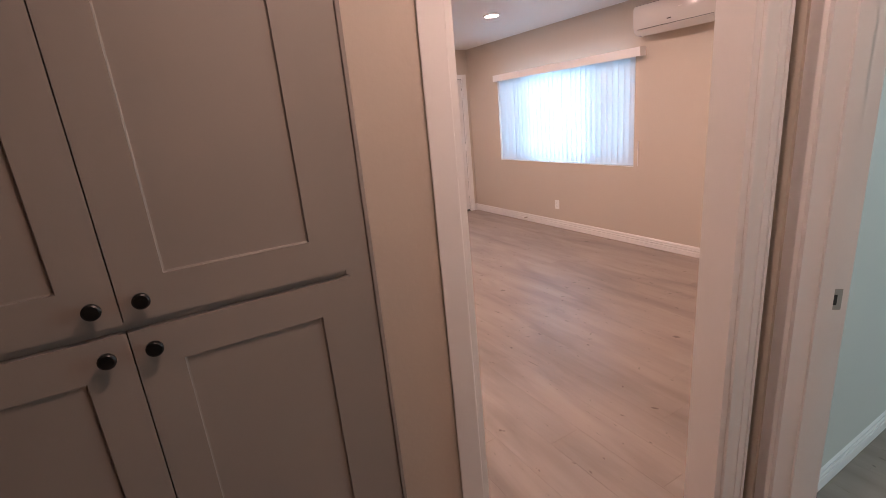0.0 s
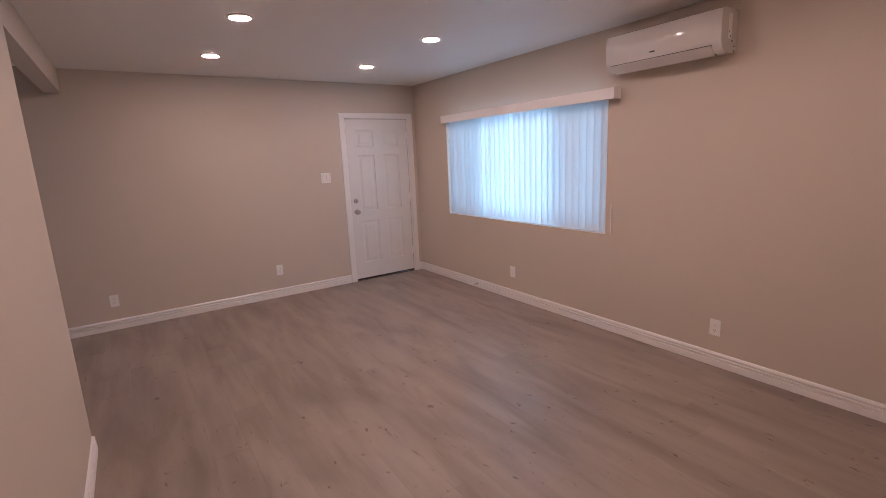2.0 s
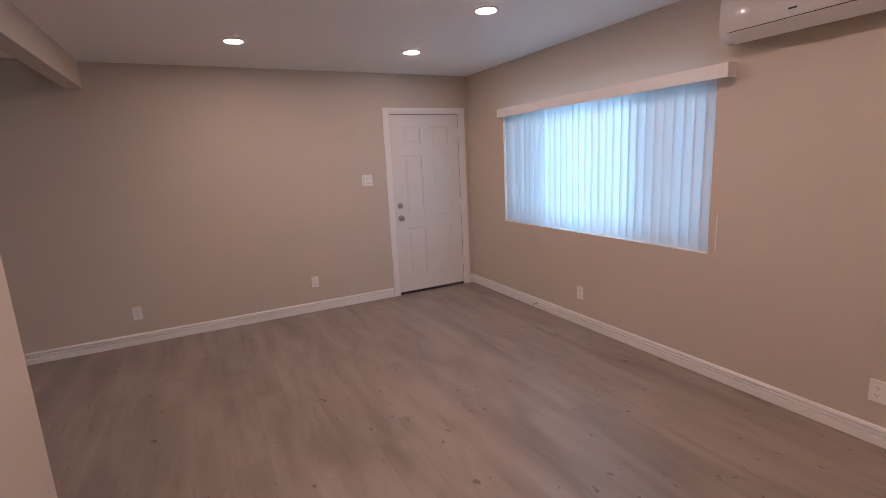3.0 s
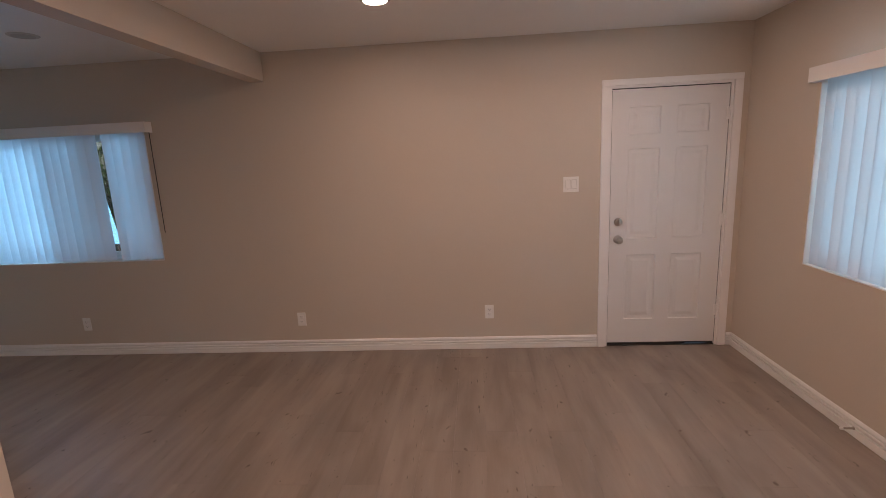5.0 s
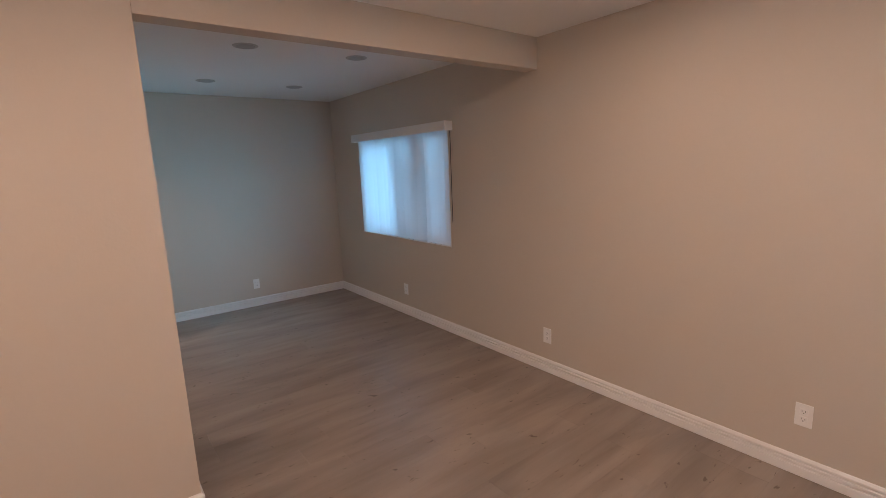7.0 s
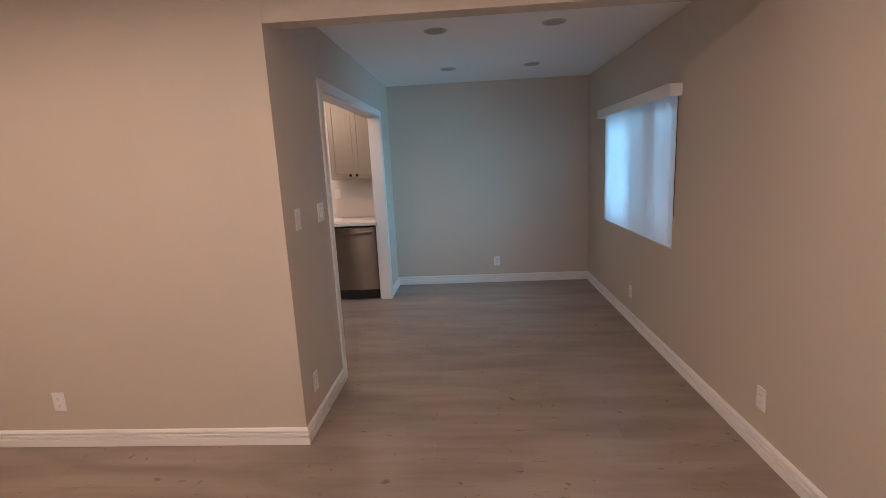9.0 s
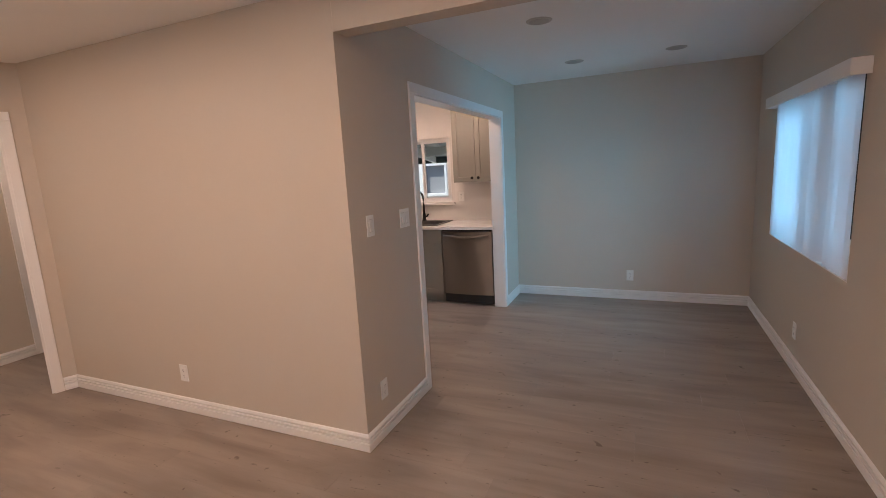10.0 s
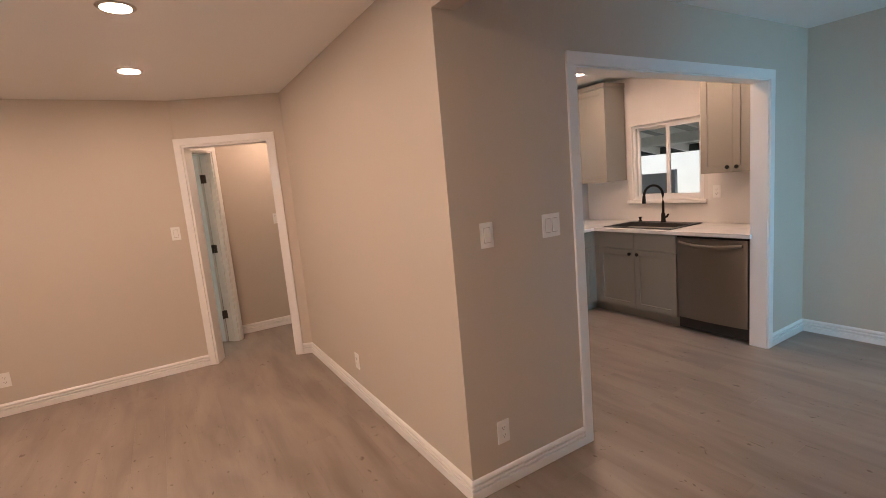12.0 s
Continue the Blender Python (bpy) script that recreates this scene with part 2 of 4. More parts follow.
def extrude_profile(bm, profile, p0, p1, e0=0.0, e1=0.0):
    """Runs a profile of (out, up) from p0 to p1; out is to the left of the way. e0, e1 slant its ends by out."""
    d = Vector((p1[0] - p0[0], p1[1] - p0[1], 0))
    ln = d.length
    d.normalize()
    o = Vector((-d.y, d.x, 0))
    ends = []
    for base, e, s in ((Vector((*p0, 0)), e0, -1), (Vector((*p1, 0)), e1, 1)):
        ends.append([bm.verts.new(base + o * a + d * (s * e * a) + Vector((0, 0, z))) for a, z in profile])
    k = len(profile)
    for i in range(k):
        bm.faces.new((ends[0][i], ends[0][(i + 1) % k], ends[1][(i + 1) % k], ends[1][i]))
    bm.faces.new(ends[0][::-1]), bm.faces.new(ends[1])
    bmesh.ops.recalc_face_normals(bm, faces=bm.faces)
    return bm


def finish(bm, name, smooth=False):
    bmesh.ops.recalc_face_normals(bm, faces=bm.faces)
    me = bpy.data.meshes.new(name)
    bm.to_mesh(me)
    bm.free()
    if smooth:
        for p in me.polygons:
            p.use_smooth = True
        me.set_sharp_from_angle(angle=radians(35))
    return me


def part(name, bm, mat, parent=None, label="", smooth=False):
    """Links a bmesh as one mesh object, under a thing or a part."""
    me = finish(bm, name, smooth)
    me.materials.append(mat)
    ob = new(name, me)
    if parent is not None:
        ob.parent = parent
    if label:
        ob["label"] = label
    return ob


def thing(name, m, label, category, group=""):
    ob = new(name)
    ob.empty_display_size = 0.05
    ob.matrix_world = m
    return tagged(ob, label, category, group)


def structure(name, bm, mat, label, category, smooth=False):
    return tagged(part(name, bm, mat, smooth=smooth), label, category, kind="structure")


def wall_bm(p0, p1, thick, top, openings=(), z0=0.0):
    """A wall whose face runs from p0 to p1 with the room on its left; openings: (u0, u1, z0, z1) along the face."""
    a, b = Vector((*p0, 0)), Vector((*p1, 0))
    d = (b - a).normalized()
    m = Matrix(((d.x, d.y, 0, a.x), (d.y, -d.x, 0, a.y), (0, 0, 1, 0), (0, 0, 0, 1)))
    ln = (b - a).length
    us = sorted({0.0, ln, *(u for o in openings for u in o[:2])})
    zs = sorted({z0, top, *(z for o in openings for z in o[2:])})
    bm, cache = bmesh.new(), {}

    def vert(i, k, y):
        if (i, k, y) not in cache:
            cache[i, k, y] = bm.verts.new(m @ Vector((us[i], y, zs[k])))
        return cache[i, k, y]

    def solid(i, k):
        if not (0 <= i < len(us) - 1 and 0 <= k < len(zs) - 1):
            return False
        u, z = (us[i] + us[i + 1]) / 2, (zs[k] + zs[k + 1]) / 2
        return not any(o[0] < u < o[1] and o[2] < z < o[3] for o in openings)

    for i in range(len(us) - 1):
        for k in range(len(zs) - 1):
            if not solid(i, k):
                continue
            for y in (0, thick):
                bm.faces.new((vert(i, k, y), vert(i + 1, k, y), vert(i + 1, k + 1, y), vert(i, k + 1, y)))
            for di, dk, a, b in ((-1, 0, (i, k), (i, k + 1)), (1, 0, (i + 1, k), (i + 1, k + 1)), (0, -1, (i, k), (i + 1, k)), (0, 1, (i, k + 1), (i + 1, k + 1))):
                if not solid(i + di, k + dk):
                    bm.faces.new((vert(*a, 0), vert(*b, 0), vert(*b, thick), vert(*a, thick)))
    return bm


def along(p0, p1):
    """The frame of a wall: x along the face, y out into the room, z up."""
    a, b = Vector((*p0, 0)), Vector((*p1, 0))
    d = (b - a).normalized()
    return Matrix(((d.x, -d.y, 0, a.x), (d.y, d.x, 0, a.y), (0, 0, 1, 0), (0, 0, 0, 1)))


def panelled(bm, w, h, thick, panels, depth=0.008, lip=0.012, raised=0.0, bevel=0.0):
    """A door leaf, x 0..w, z 0..h, face at y = 0 towards +y; panels (x0, x1, z0, z1) sunk in, with a raised field if asked."""
    xs = sorted({0.0, w, *(v for p in panels for v in p[:2])})
    zs = sorted({0.0, h, *(v for p in panels for v in p[2:])})
    cache = {}

    def vert(x, y, z):
        key = (round(x, 5), round(y, 5), round(z, 5))
        if key not in cache:
            cache[key] = bm.verts.new((x, y, z))
        return cache[key]

    def quad(*c):
        f = [vert(*k) for k in c]
        if len(set(f)) == 4:
            bm.faces.new(f)

    for x0, x1 in zip(xs, xs[1:]):
        for z0, z1 in zip(zs, zs[1:]):
            cx, cz = (x0 + x1) / 2, (z0 + z1) / 2
            if not any(p[0] < cx < p[1] and p[2] < cz < p[3] for p in panels):
                quad((x0, 0, z0), (x1, 0, z0), (x1, 0, z1), (x0, 0, z1))
    for x0, x1, z0, z1 in panels:
        loops = [(0, 0), (lip * 0.35, -depth * 0.8), (lip, -depth)]
        if raised:
            loops += [(lip + 0.022, -depth), (lip + 0.045, -depth + raised)]
        for (a, ya), (b, yb) in zip(loops, loops[1:]):
            o = [(x0 + a, ya, z0 + a), (x1 - a, ya, z0 + a), (x1 - a, ya, z1 - a), (x0 + a, ya, z1 - a)]
            i = [(x0 + b, yb, z0 + b), (x1 - b, yb, z0 + b), (x1 - b, yb, z1 - b), (x0 + b, yb, z1 - b)]
            for k in range(4):
                quad(o[k], o[(k + 1) % 4], i[(k + 1) % 4], i[k])
        a, y = loops[-1]
        quad((x0 + a, y, z0 + a), (x1 - a, y, z0 + a), (x1 - a, y, z1 - a), (x0 + a, y, z1 - a))
    for x0, x1 in zip(xs, xs[1:]):
        quad((x0, 0, 0), (x0, -thick, 0), (x1, -thick, 0), (x1, 0, 0))
        quad((x0, 0, h), (x1, 0, h), (x1, -thick, h), (x0, -thick, h))
    for z0, z1 in zip(zs, zs[1:]):
        quad((0, 0, z0), (0, 0, z1), (0, -thick, z1), (0, -thick, z0))
        quad((w, 0, z0), (w, -thick, z0), (w, -thick, z1), (w, 0, z1))
    bm.faces.new([vert(x, -thick, 0) for x in xs] + [vert(w, -thick, z) for z in zs[1:]] + [vert(x, -thick, h) for x in xs[::-1][1:]] + [vert(0, -thick, z) for z in zs[::-1][1:-1]])
    return bm


# ---- structure ----
N, E, W, S, P, SOUTH, C = 6.285, 4.015, -3.03, 3.895, 0.395, 0.78, 2.44
A, B = (P, 1.2016), (1.256, 0.78)
DD = Vector((B[0] - A[0], B[1] - A[1], 0)).normalized()
DT = 0.155
A0 = (A[0] - 0.185 * DD.x, A[1] - 0.185 * DD.y)
DL = (Vector(B) - Vector(A0)).length
DU0, DU1 = 0.185 + 0.151, 0.185 + 0.909
BED0, BED1 = (0.734, -0.05), (1.297, 0.629)
HALLS, HALLN = -0.05, 1.13
BD = (Vector(BED1) - Vector(BED0)).normalized()
BEDS = (BED0[0] + 0.227 * BD.x, BED0[1] + 0.227 * BD.y)
FY = -2.6

slab = structure("floor", boxes((W - 0.16, E + 0.16, FY - 0.1, N + 0.16, -0.12, -0.0085)), SLABM, "grey-brown oak plank floor running through all the rooms", "floor")

structure("wall_north", wall_bm((E + 0.15, N), (W - 0.15, N), 0.15, C, [(E + 0.15 - 3.905, E + 0.15 - 3.02, 0, 2.045), (E + 0.15 + 0.64, E + 0.15 + 2.335, 0.84, 1.92)]), PAINT, "beige painted wall with the front door and a window", "wall")
structure("wall_east", wall_bm((E, FY), (E, N), 0.15, C, [(-1.9 - FY, -0.5 - FY, 0.9, 2.0), (3.28 - FY, 5.56 - FY, 0.835, 1.94)]), PAINT, "beige painted wall with a wide window", "wall")
structure("wall_west", wall_bm((W, N), (W, S), 0.15, C), PAINT, "beige painted end wall of the dining area", "wall")
structure("wall_west_kitchen", wall_bm((W, S), (W, 1.5), 0.15, C, [(S - 3.07, S - 2.28, 1.13, 1.93)]), KITPAINT, "white painted kitchen wall with a sliding window", "wall")
structure("wall_dining_south", wall_bm((W, S), (P - 0.12, S), 0.06, C, [(-2.425 - W, -0.425 - W, 0, 2.04)]), PAINT, "beige painted wall with a wide cased opening to the kitchen", "wall")
structure("wall_kitchen_north", wall_bm((P - 0.12, S - 0.12), (W, S - 0.12), 0.06, C, [(P - 0.12 + 0.425, P - 0.12 + 2.425, 0, 2.04)]), KITPAINT, "white painted kitchen side of the dining wall", "wall")
structure("wall_partition", wall_bm((P, S), (P, A[1]), 0.12, C), PAINT, "beige painted wall between the living room and the kitchen", "wall")
structure("wall_diagonal", wall_bm(A0, B, 0.12, C, [(DU0, DU1, 0, 2.045)]), PAINT, "beige painted angled wall with a cased doorway to the hall", "wall")
END = boxes((0.0, DL - DU1, 0.1215, DT, 0, C))
for v in END.verts:
    v.co = along(B, A0) @ v.co
structure("wall_diagonal_end", END, PAINT, "thicker beige end of the angled wall beside the doorway", "wall")
structure("wall_south", wall_bm(B, (E, SOUTH), 0.16, C), PAINT, "beige painted wall beside the hall doorway", "wall")
structure("wall_hall_bedroom", wall_bm(BEDS, BED1, 0.12, C, [(0.285 - 0.227, 0.804 - 0.227, 0, 2.045)]), PAINT, "beige painted hall wall with the bedroom doorway", "wall")
structure("wall_hall_south", wall_bm((-1.7, HALLS), (BEDS[0] + 0.002, HALLS), 0.12, C, [(0.95, 1.72, 0, 2.045)]), PAINT, "beige painted hall wall with a light switch", "wall")
structure("wall_hall_return", boxes((BEDS[0] + 0.003, BEDS[0] + 0.09, HALLS - 0.12, BEDS[1] - 0.077, 0, C), (BEDS[0] + 0.003, BEDS[0] + 0.03, BEDS[1] - 0.077, BEDS[1] - 0.004, 0, C)), PAINT, "short beige painted return beside the bedroom doorway", "wall")
structure("wall_hall_north", wall_bm((-0.86, HALLN), (-1.7, HALLN), 0.12, C), PAINT, "beige painted hall wall beside the built-in cabinet", "wall")
structure("wall_hall_west", wall_bm((-1.7, 1.8), (-1.7, FY), 0.12, C), PAINT, "beige painted end wall of the hall", "wall")
structure("wall_kitchen_south", wall_bm((W, 1.65), (P - 0.12, 1.65), 0.1, C), KITPAINT, "white painted kitchen end wall", "wall")
structure("wall_kitchen_east", wall_bm((P - 0.1201, 1.65), (P - 0.1201, S - 0.121), 0.004, C), KITPAINT, "white painted kitchen side wall", "wall")
structure("wall_back", wall_bm((-1.7, FY), (E, FY), 0.1, C), BEDPAINT, "pale painted wall closing the bedroom", "wall")
structure("wall_bath_east", wall_bm((0.55, FY), (0.55, HALLS - 0.12), 0.1, C), BEDPAINT, "pale painted wall between bath and bedroom", "wall")
structure("wall_bedroom_north", wall_bm((E - 0.002, SOUTH - 0.16), (1.40, SOUTH - 0.16), -0.004, C), BEDPAINT, "pale painted bedroom wall in daylight", "wall")
structure("ceiling", boxes((W - 0.15, E + 0.15, FY - 0.1, N + 0.15, C, C + 0.12)), CEIL, "smooth white painted ceiling", "ceiling")
structure("beam", boxes((P - 0.115, P, S + 0.0015, N - 0.0015, 2.228, C - 0.001)), PAINT, "beige painted beam between living and dining areas", "beam")

BASE = [(0, 0), (0.007, 0), (0.007, 0.003), (0.0145, 0.003), (0.0145, 0.045), (0.013, 0.0475), (0.003, 0.0485), (0.003, 0.0565), (0.013, 0.0575), (0.0145, 0.0595), (0.0145, 0.0685), (0.013, 0.0705), (0.003, 0.0715), (0.003, 0.0795), (0.012, 0.0805), (0.013, 0.0825), (0.013, 0.091), (0.007, 0.101), (0.002, 0.104), (0, 0.104)]


def baseboard(p0, p1, e0=0.0, e1=0.0):
    structure("baseboard", extrude_profile(bmesh.new(), BASE, p0, p1, e0, e1), TRIM, "white grooved baseboard along the foot of the wall", "baseboard")


diag = lambda u: (A0[0] + u * DD.x, A0[1] + u * DD.y)
baseboard((E, N), (3.972, N), -1, 0)
baseboard((2.955, N), (W, N), 0, -1)
baseboard((W, N), (W, S), -1, -1)
baseboard((W, S), (-2.492, S), -1, 0)
baseboard((-0.358, S), (P, S), 0, 1)
baseboard((P, S), (P, A[1]), 1, -math.tan(radians(32)))
baseboard(A, diag(DU0 - 0.062), -math.tan(radians(32)), 0)
baseboard(B, (E, SOUTH), 0, -1)
baseboard((E, SOUTH), (E, N), -1, -1)
baseboard((E, 0.623), (1.42, 0.623), -1, 0)
baseboard((0.082, HALLS), (BEDS[0], HALLS), 0, 0)


def casing(name, m, u0, u1, top, width=0.062, thick=0.014, grooved=False, label="white painted door casing", sides=(1, 1), head=None, boards=(0, 1, 2)):
    """Three boards round an opening; m has x along the face, y out into the room."""
    for k, (a, b, z0, z1) in enumerate(((u0 - width * sides[0], u0, 0, top), (u1, u1 + width * sides[1], 0, top), (u0 - width * sides[0], u1 + width * sides[1], top, top + (head or width)))):
        bm = bmesh.new()
        if k not in boards:
            continue
        box(bm, a, b, 0, thick, z0, z1, bevel=0.003)
        if grooved and k == 0:
            box(bm, a + width * 0.20, a + width * 0.46, thick - 0.001, thick + 0.004, z0, z1, bevel=0.0015)
            box(bm, a + width * 0.03, a + width * 0.15, thick - 0.001, thick + 0.006, z0, z1, bevel=0.0015)
        for v in bm.verts:
            v.co = m @ v.co
        structure("trim", bm, TRIM, label, "casing")


def jambs(m, u0, u1, top, thick, t=0.018, far=None, stop=None, label="white painted door jamb"):
    """The lining of an opening: two sides and a head; stop: where along the thickness a stop runs."""
    for a, b, z0, z1, deep in ((u0, u0 + t, 0, top - t, thick), (u1 - t, u1, 0, top - t, far or thick), (u0, u1, top - t, top, thick)):
        bm = boxes((a, b, -deep - 0.001, 0.001, z0, z1))
        for v in bm.verts:
            v.co = m @ v.co
        structure("trim", bm, TRIM, label, "jamb")
    if stop is not None:
        for a, b, z0, z1 in ((u0 + t, u0 + t + 0.011, 0, top - t - 0.011), (u1 - t - 0.011, u1 - t, 0, top - t - 0.011), (u0 + t, u1 - t, top - t - 0.011, top - t)):
            bm = boxes((a, b, -stop - 0.035, -stop, z0, z1))
            for v in bm.verts:
                v.co = m @ v.co
            structure("trim", bm, TRIM, "white painted door stop strip", "trim")


MN = along((E + 0.15, N), (W, N))
casing("door", MN, E + 0.15 - 3.905, E + 0.15 - 3.02, 2.045, width=0.060, head=0.046)
jambs(MN, E + 0.15 - 3.905, E + 0.15 - 3.02, 2.045, 0.15)
MS = along((W, S), (P, S))
casing("kitchen", MS, -2.425 - W, -0.425 - W, 2.04, width=0.066)
jambs(MS, -2.425 - W, -0.425 - W, 2.04, 0.12, t=0.009)
MD = along(A0, B)
casing("hall", MD, DU0, DU1, 2.045, width=0.060)
jambs(MD, DU0, DU1, 2.045, 0.12, far=DT)
MDH = along(B, A0) @ Matrix.Translation((0, 0.12, 0))
casing("hall", MDH, DL - DU1, DL - DU0, 2.045, width=0.066, boards=(1, 2))
casing("hall", MDH @ Matrix.Translation((0, DT - 0.12, 0)), DL - DU1, DL - DU0, 2.045, width=0.066, grooved=True, boards=(0,))
MB = along(BED0, BED1)
casing("bedroom", MB, 0.285, 0.804, 2.045, width=0.058, sides=(1, 1))
jambs(MB, 0.285, 0.804, 2.045, 0.12, stop=0.045)
MH = along((-1.7, HALLS), (0.92, HALLS))
casing("bath", MH, 0.95, 1.72, 2.045, width=0.062)
jambs(MH, 0.95, 1.72, 2.045, 0.12)


# ---- front door ----
def hinge(parent, m, label="dark metal butt hinge", mat=BRONZE, wide=0.034):
    bm = bmesh.new()
    for k in range(5):
        lathe(bm, [(0.0065, k * 0.018), (0.0065, k * 0.018 + 0.0165)], 12)
    box(bm, -0.030, 0.0, -0.004, -0.001, 0, 0.089)
    box(bm, 0.0, wide, -0.004, -0.001, 0, 0.089)
    for v in bm.verts:
        v.co = m @ v.co
    return part("hinge", bm, mat, parent, label, True)


fd = thing("front_door", Matrix.Translation((3.8825, N + 0.006, 0.030)) @ Matrix.Rotation(math.pi, 4, "Z"), "closed white six-panel entry door with satin nickel knob", "door")
tagged(fd, kind="structure")
fd.name = "door_1"
DWD, DHT = 0.840, 1.990
x1, x2, x3, x4 = 0.135, 0.365, 0.484, 0.714
part("leaf", panelled(bmesh.new(), DWD, DHT, 0.044, [(a, b, z0, z1) for a, b in ((x1, x2), (x3, x4)) for z0, z1 in ((0.20, 0.735), (0.865, 1.555), (1.66, 1.86))], 0.008, 0.010, 0.005), DOORW, fd)
for z in (0.22, 0.95, 1.74):
    hinge(fd, Matrix.Translation((-0.004, 0.006, z)), "white painted hinge knuckle", TRIM, 0.022)


def knob_bm():
    bm = lathe(bmesh.new(), [(0.033, 0), (0.033, 0.006), (0.028, 0.010), (0.012, 0.013), (0.011, 0.030), (0.018, 0.036), (0.027, 0.044), (0.029, 0.054), (0.025, 0.064), (0.012, 0.068), (0.001, 0.0685)], 28)
    return bm


kn = part("knob", knob_bm(), NICKEL, fd, "round satin nickel door knob", True)
kn.matrix_local = pose(DWD - 0.062, 0, 0.862, -90, 0, 0)
db = part("deadbolt", lathe(bmesh.new(), [(0.031, 0), (0.031, 0.010), (0.027, 0.016), (0.020, 0.018), (0.001, 0.0185)], 28), NICKEL, fd, "satin nickel deadbolt rose", True)
db.matrix_local = pose(DWD - 0.062, 0, 1.0, -90, 0, 0)
part("thumb_turn", boxes((DWD - 0.068, DWD - 0.056, 0.017, 0.036, 0.982, 1.018), bevel=0.003), NICKEL, fd, "satin nickel thumb turn")
# dark strip added as shade under the door, stepped up for a daylight sliver
part("bottom_gap_strip", boxes((0.36, DWD - 0.004, -0.040, -0.006, -0.020, 0.001), (0.22, 0.36, -0.040, -0.006, -0.0175, 0.001), (0.04, 0.22, -0.040, -0.006, -0.010, 0.001), (0.0, 0.04, -0.040, -0.006, -0.020, 0.001)), DARK, fd, "dark strip added as shade in the gap under the door")
# dark strip put into the gap round the leaf to read as shade
part("gap_shade_strip", boxes((-0.0045, -0.0005, -0.040, -0.003, 0.0, DHT), (DWD + 0.0005, DWD + 0.0045, -0.040, -0.003, 0.0, DHT), (-0.0045, DWD + 0.0045, -0.040, -0.003, DHT + 0.0005, DHT + 0.0065)), DARK, fd, "dark strip added as shade in the gap round the leaf")
structure("threshold", boxes((3.02, 3.905, N + 0.004, N + 0.15, 0.0005, 0.008), bevel=0.002), BRONZE, "dark metal threshold under the front door", "threshold")

# ---- blinds and windows ----


def window_unit(name, m, w, h, label, cuts=(0.5,), screens=(), frame_w=0.045, depth=0.05):
    """A sliding window: x 0..w, z 0..h, its frame between y = 0 and depth outward (-y)."""
    win = thing(name, m, label, "window")
    tagged(win, kind="structure")
    part("window_frame", boxes((0, frame_w, -depth, 0, 0, h), (w - frame_w, w, -depth, 0, 0, h), (frame_w, w - frame_w, -depth, 0, 0, frame_w), (frame_w, w - frame_w, -depth, 0, h - frame_w, h)), VINYL, win)
    edges = [0.0, *cuts, 1.0]
    for k in range(len(edges) - 1):
        x0, x1 = (frame_w + (w - 2 * frame_w) * e for e in edges[k : k + 2])
        y = -0.010 - 0.022 * (k % 2)
        s = 0.026
        part("sash", boxes((x0, x0 + s, y - 0.018, y, frame_w, h - frame_w), (x1 - s, x1, y - 0.018, y, frame_w, h - frame_w), (x0 + s, x1 - s, y - 0.018, y, frame_w, frame_w + s), (x0 + s, x1 - s, y - 0.018, y, h - frame_w - s, h - frame_w)), VINYL, win)
        p = part("pane", boxes((x0 + s, x1 - s, y - 0.011, y - 0.007, frame_w + s, h - frame_w - s)), GLASS, win)
        p.visible_shadow = False
        if k in screens:
            part("insect_screen", boxes((x0, x1, -depth + 0.001, -depth + 0.003, frame_w, h - frame_w)), SCREEN, win, "fine grey insect screen")
    return win


def lining(m, w, h, depth, label):
    """White boards round a window's opening, x 0..w, z 0..h, running outward (-y)."""
    t = 0.006
    for b in ((0, t, -depth, 0.002, t, h - t), (w - t, w, -depth, 0.002, t, h - t), (0, w, -depth, 0.002, 0, t), (0, w, -depth, 0.002, h - t, h)):
        bm = boxes(b)
        for v in bm.verts:
            v.co = m @ v.co
        structure("trim", bm, TRIM, label, "window trim")


def slat_bm(h, w=0.089, sag=0.003):
    """One vane, hung from z = 0 down to -h, curved across."""
    bm = bmesh.new()
    k = 6
    cols = []
    for i in range(k + 1):
        u = i / k - 0.5
        y = sag * (1 - 4 * u * u)
        cols.append([bm.verts.new((u * w, y, 0)), bm.verts.new((u * w, y, -h))])
    for a, b in zip(cols, cols[1:]):
        bm.faces.new((a[0], a[1], b[1], b[0]))
    return bm


def vertical_blind(m, w, h, angles, skip, overhang, label, mat, slit=0.038):
    """A blind in front of an opening x 0..w, z 0..h: valance over the head, vanes on a pitch, curved across."""
    bl = thing("vertical_blind", m, label, "blind")
    v0, v1 = -overhang[0], w + overhang[1]
    zt = h - 0.030
    part("valance", boxes((v0, v1, 0.086, 0.090, zt, zt + 0.082), (v0, v0 + 0.004, 0.002, 0.086, zt, zt + 0.082), (v1 - 0.004, v1, 0.002, 0.086, zt, zt + 0.082), bevel=0.0012), TRIM, bl, "white valance board with returned ends")
    part("head_rail", boxes((v0 + 0.02, v1 - 0.02, 0.002, 0.040, zt + 0.03, zt + 0.065)), VINYL, bl, "white head rail behind the valance")
    me = finish(slat_bm(h - 0.012), "vane", True)
    me.materials.append(mat)
    n = len(angles)
    for k, a in enumerate(angles):
        if k in skip:
            continue
        s = new("vane", me)
        s.parent = bl
        s.matrix_local = Matrix.Translation((0.038 + (w - 0.038 - slit) * k / (n - 1), -0.028, h - 0.003)) @ Matrix.Rotation(radians(a), 4, "Z")
    return bl


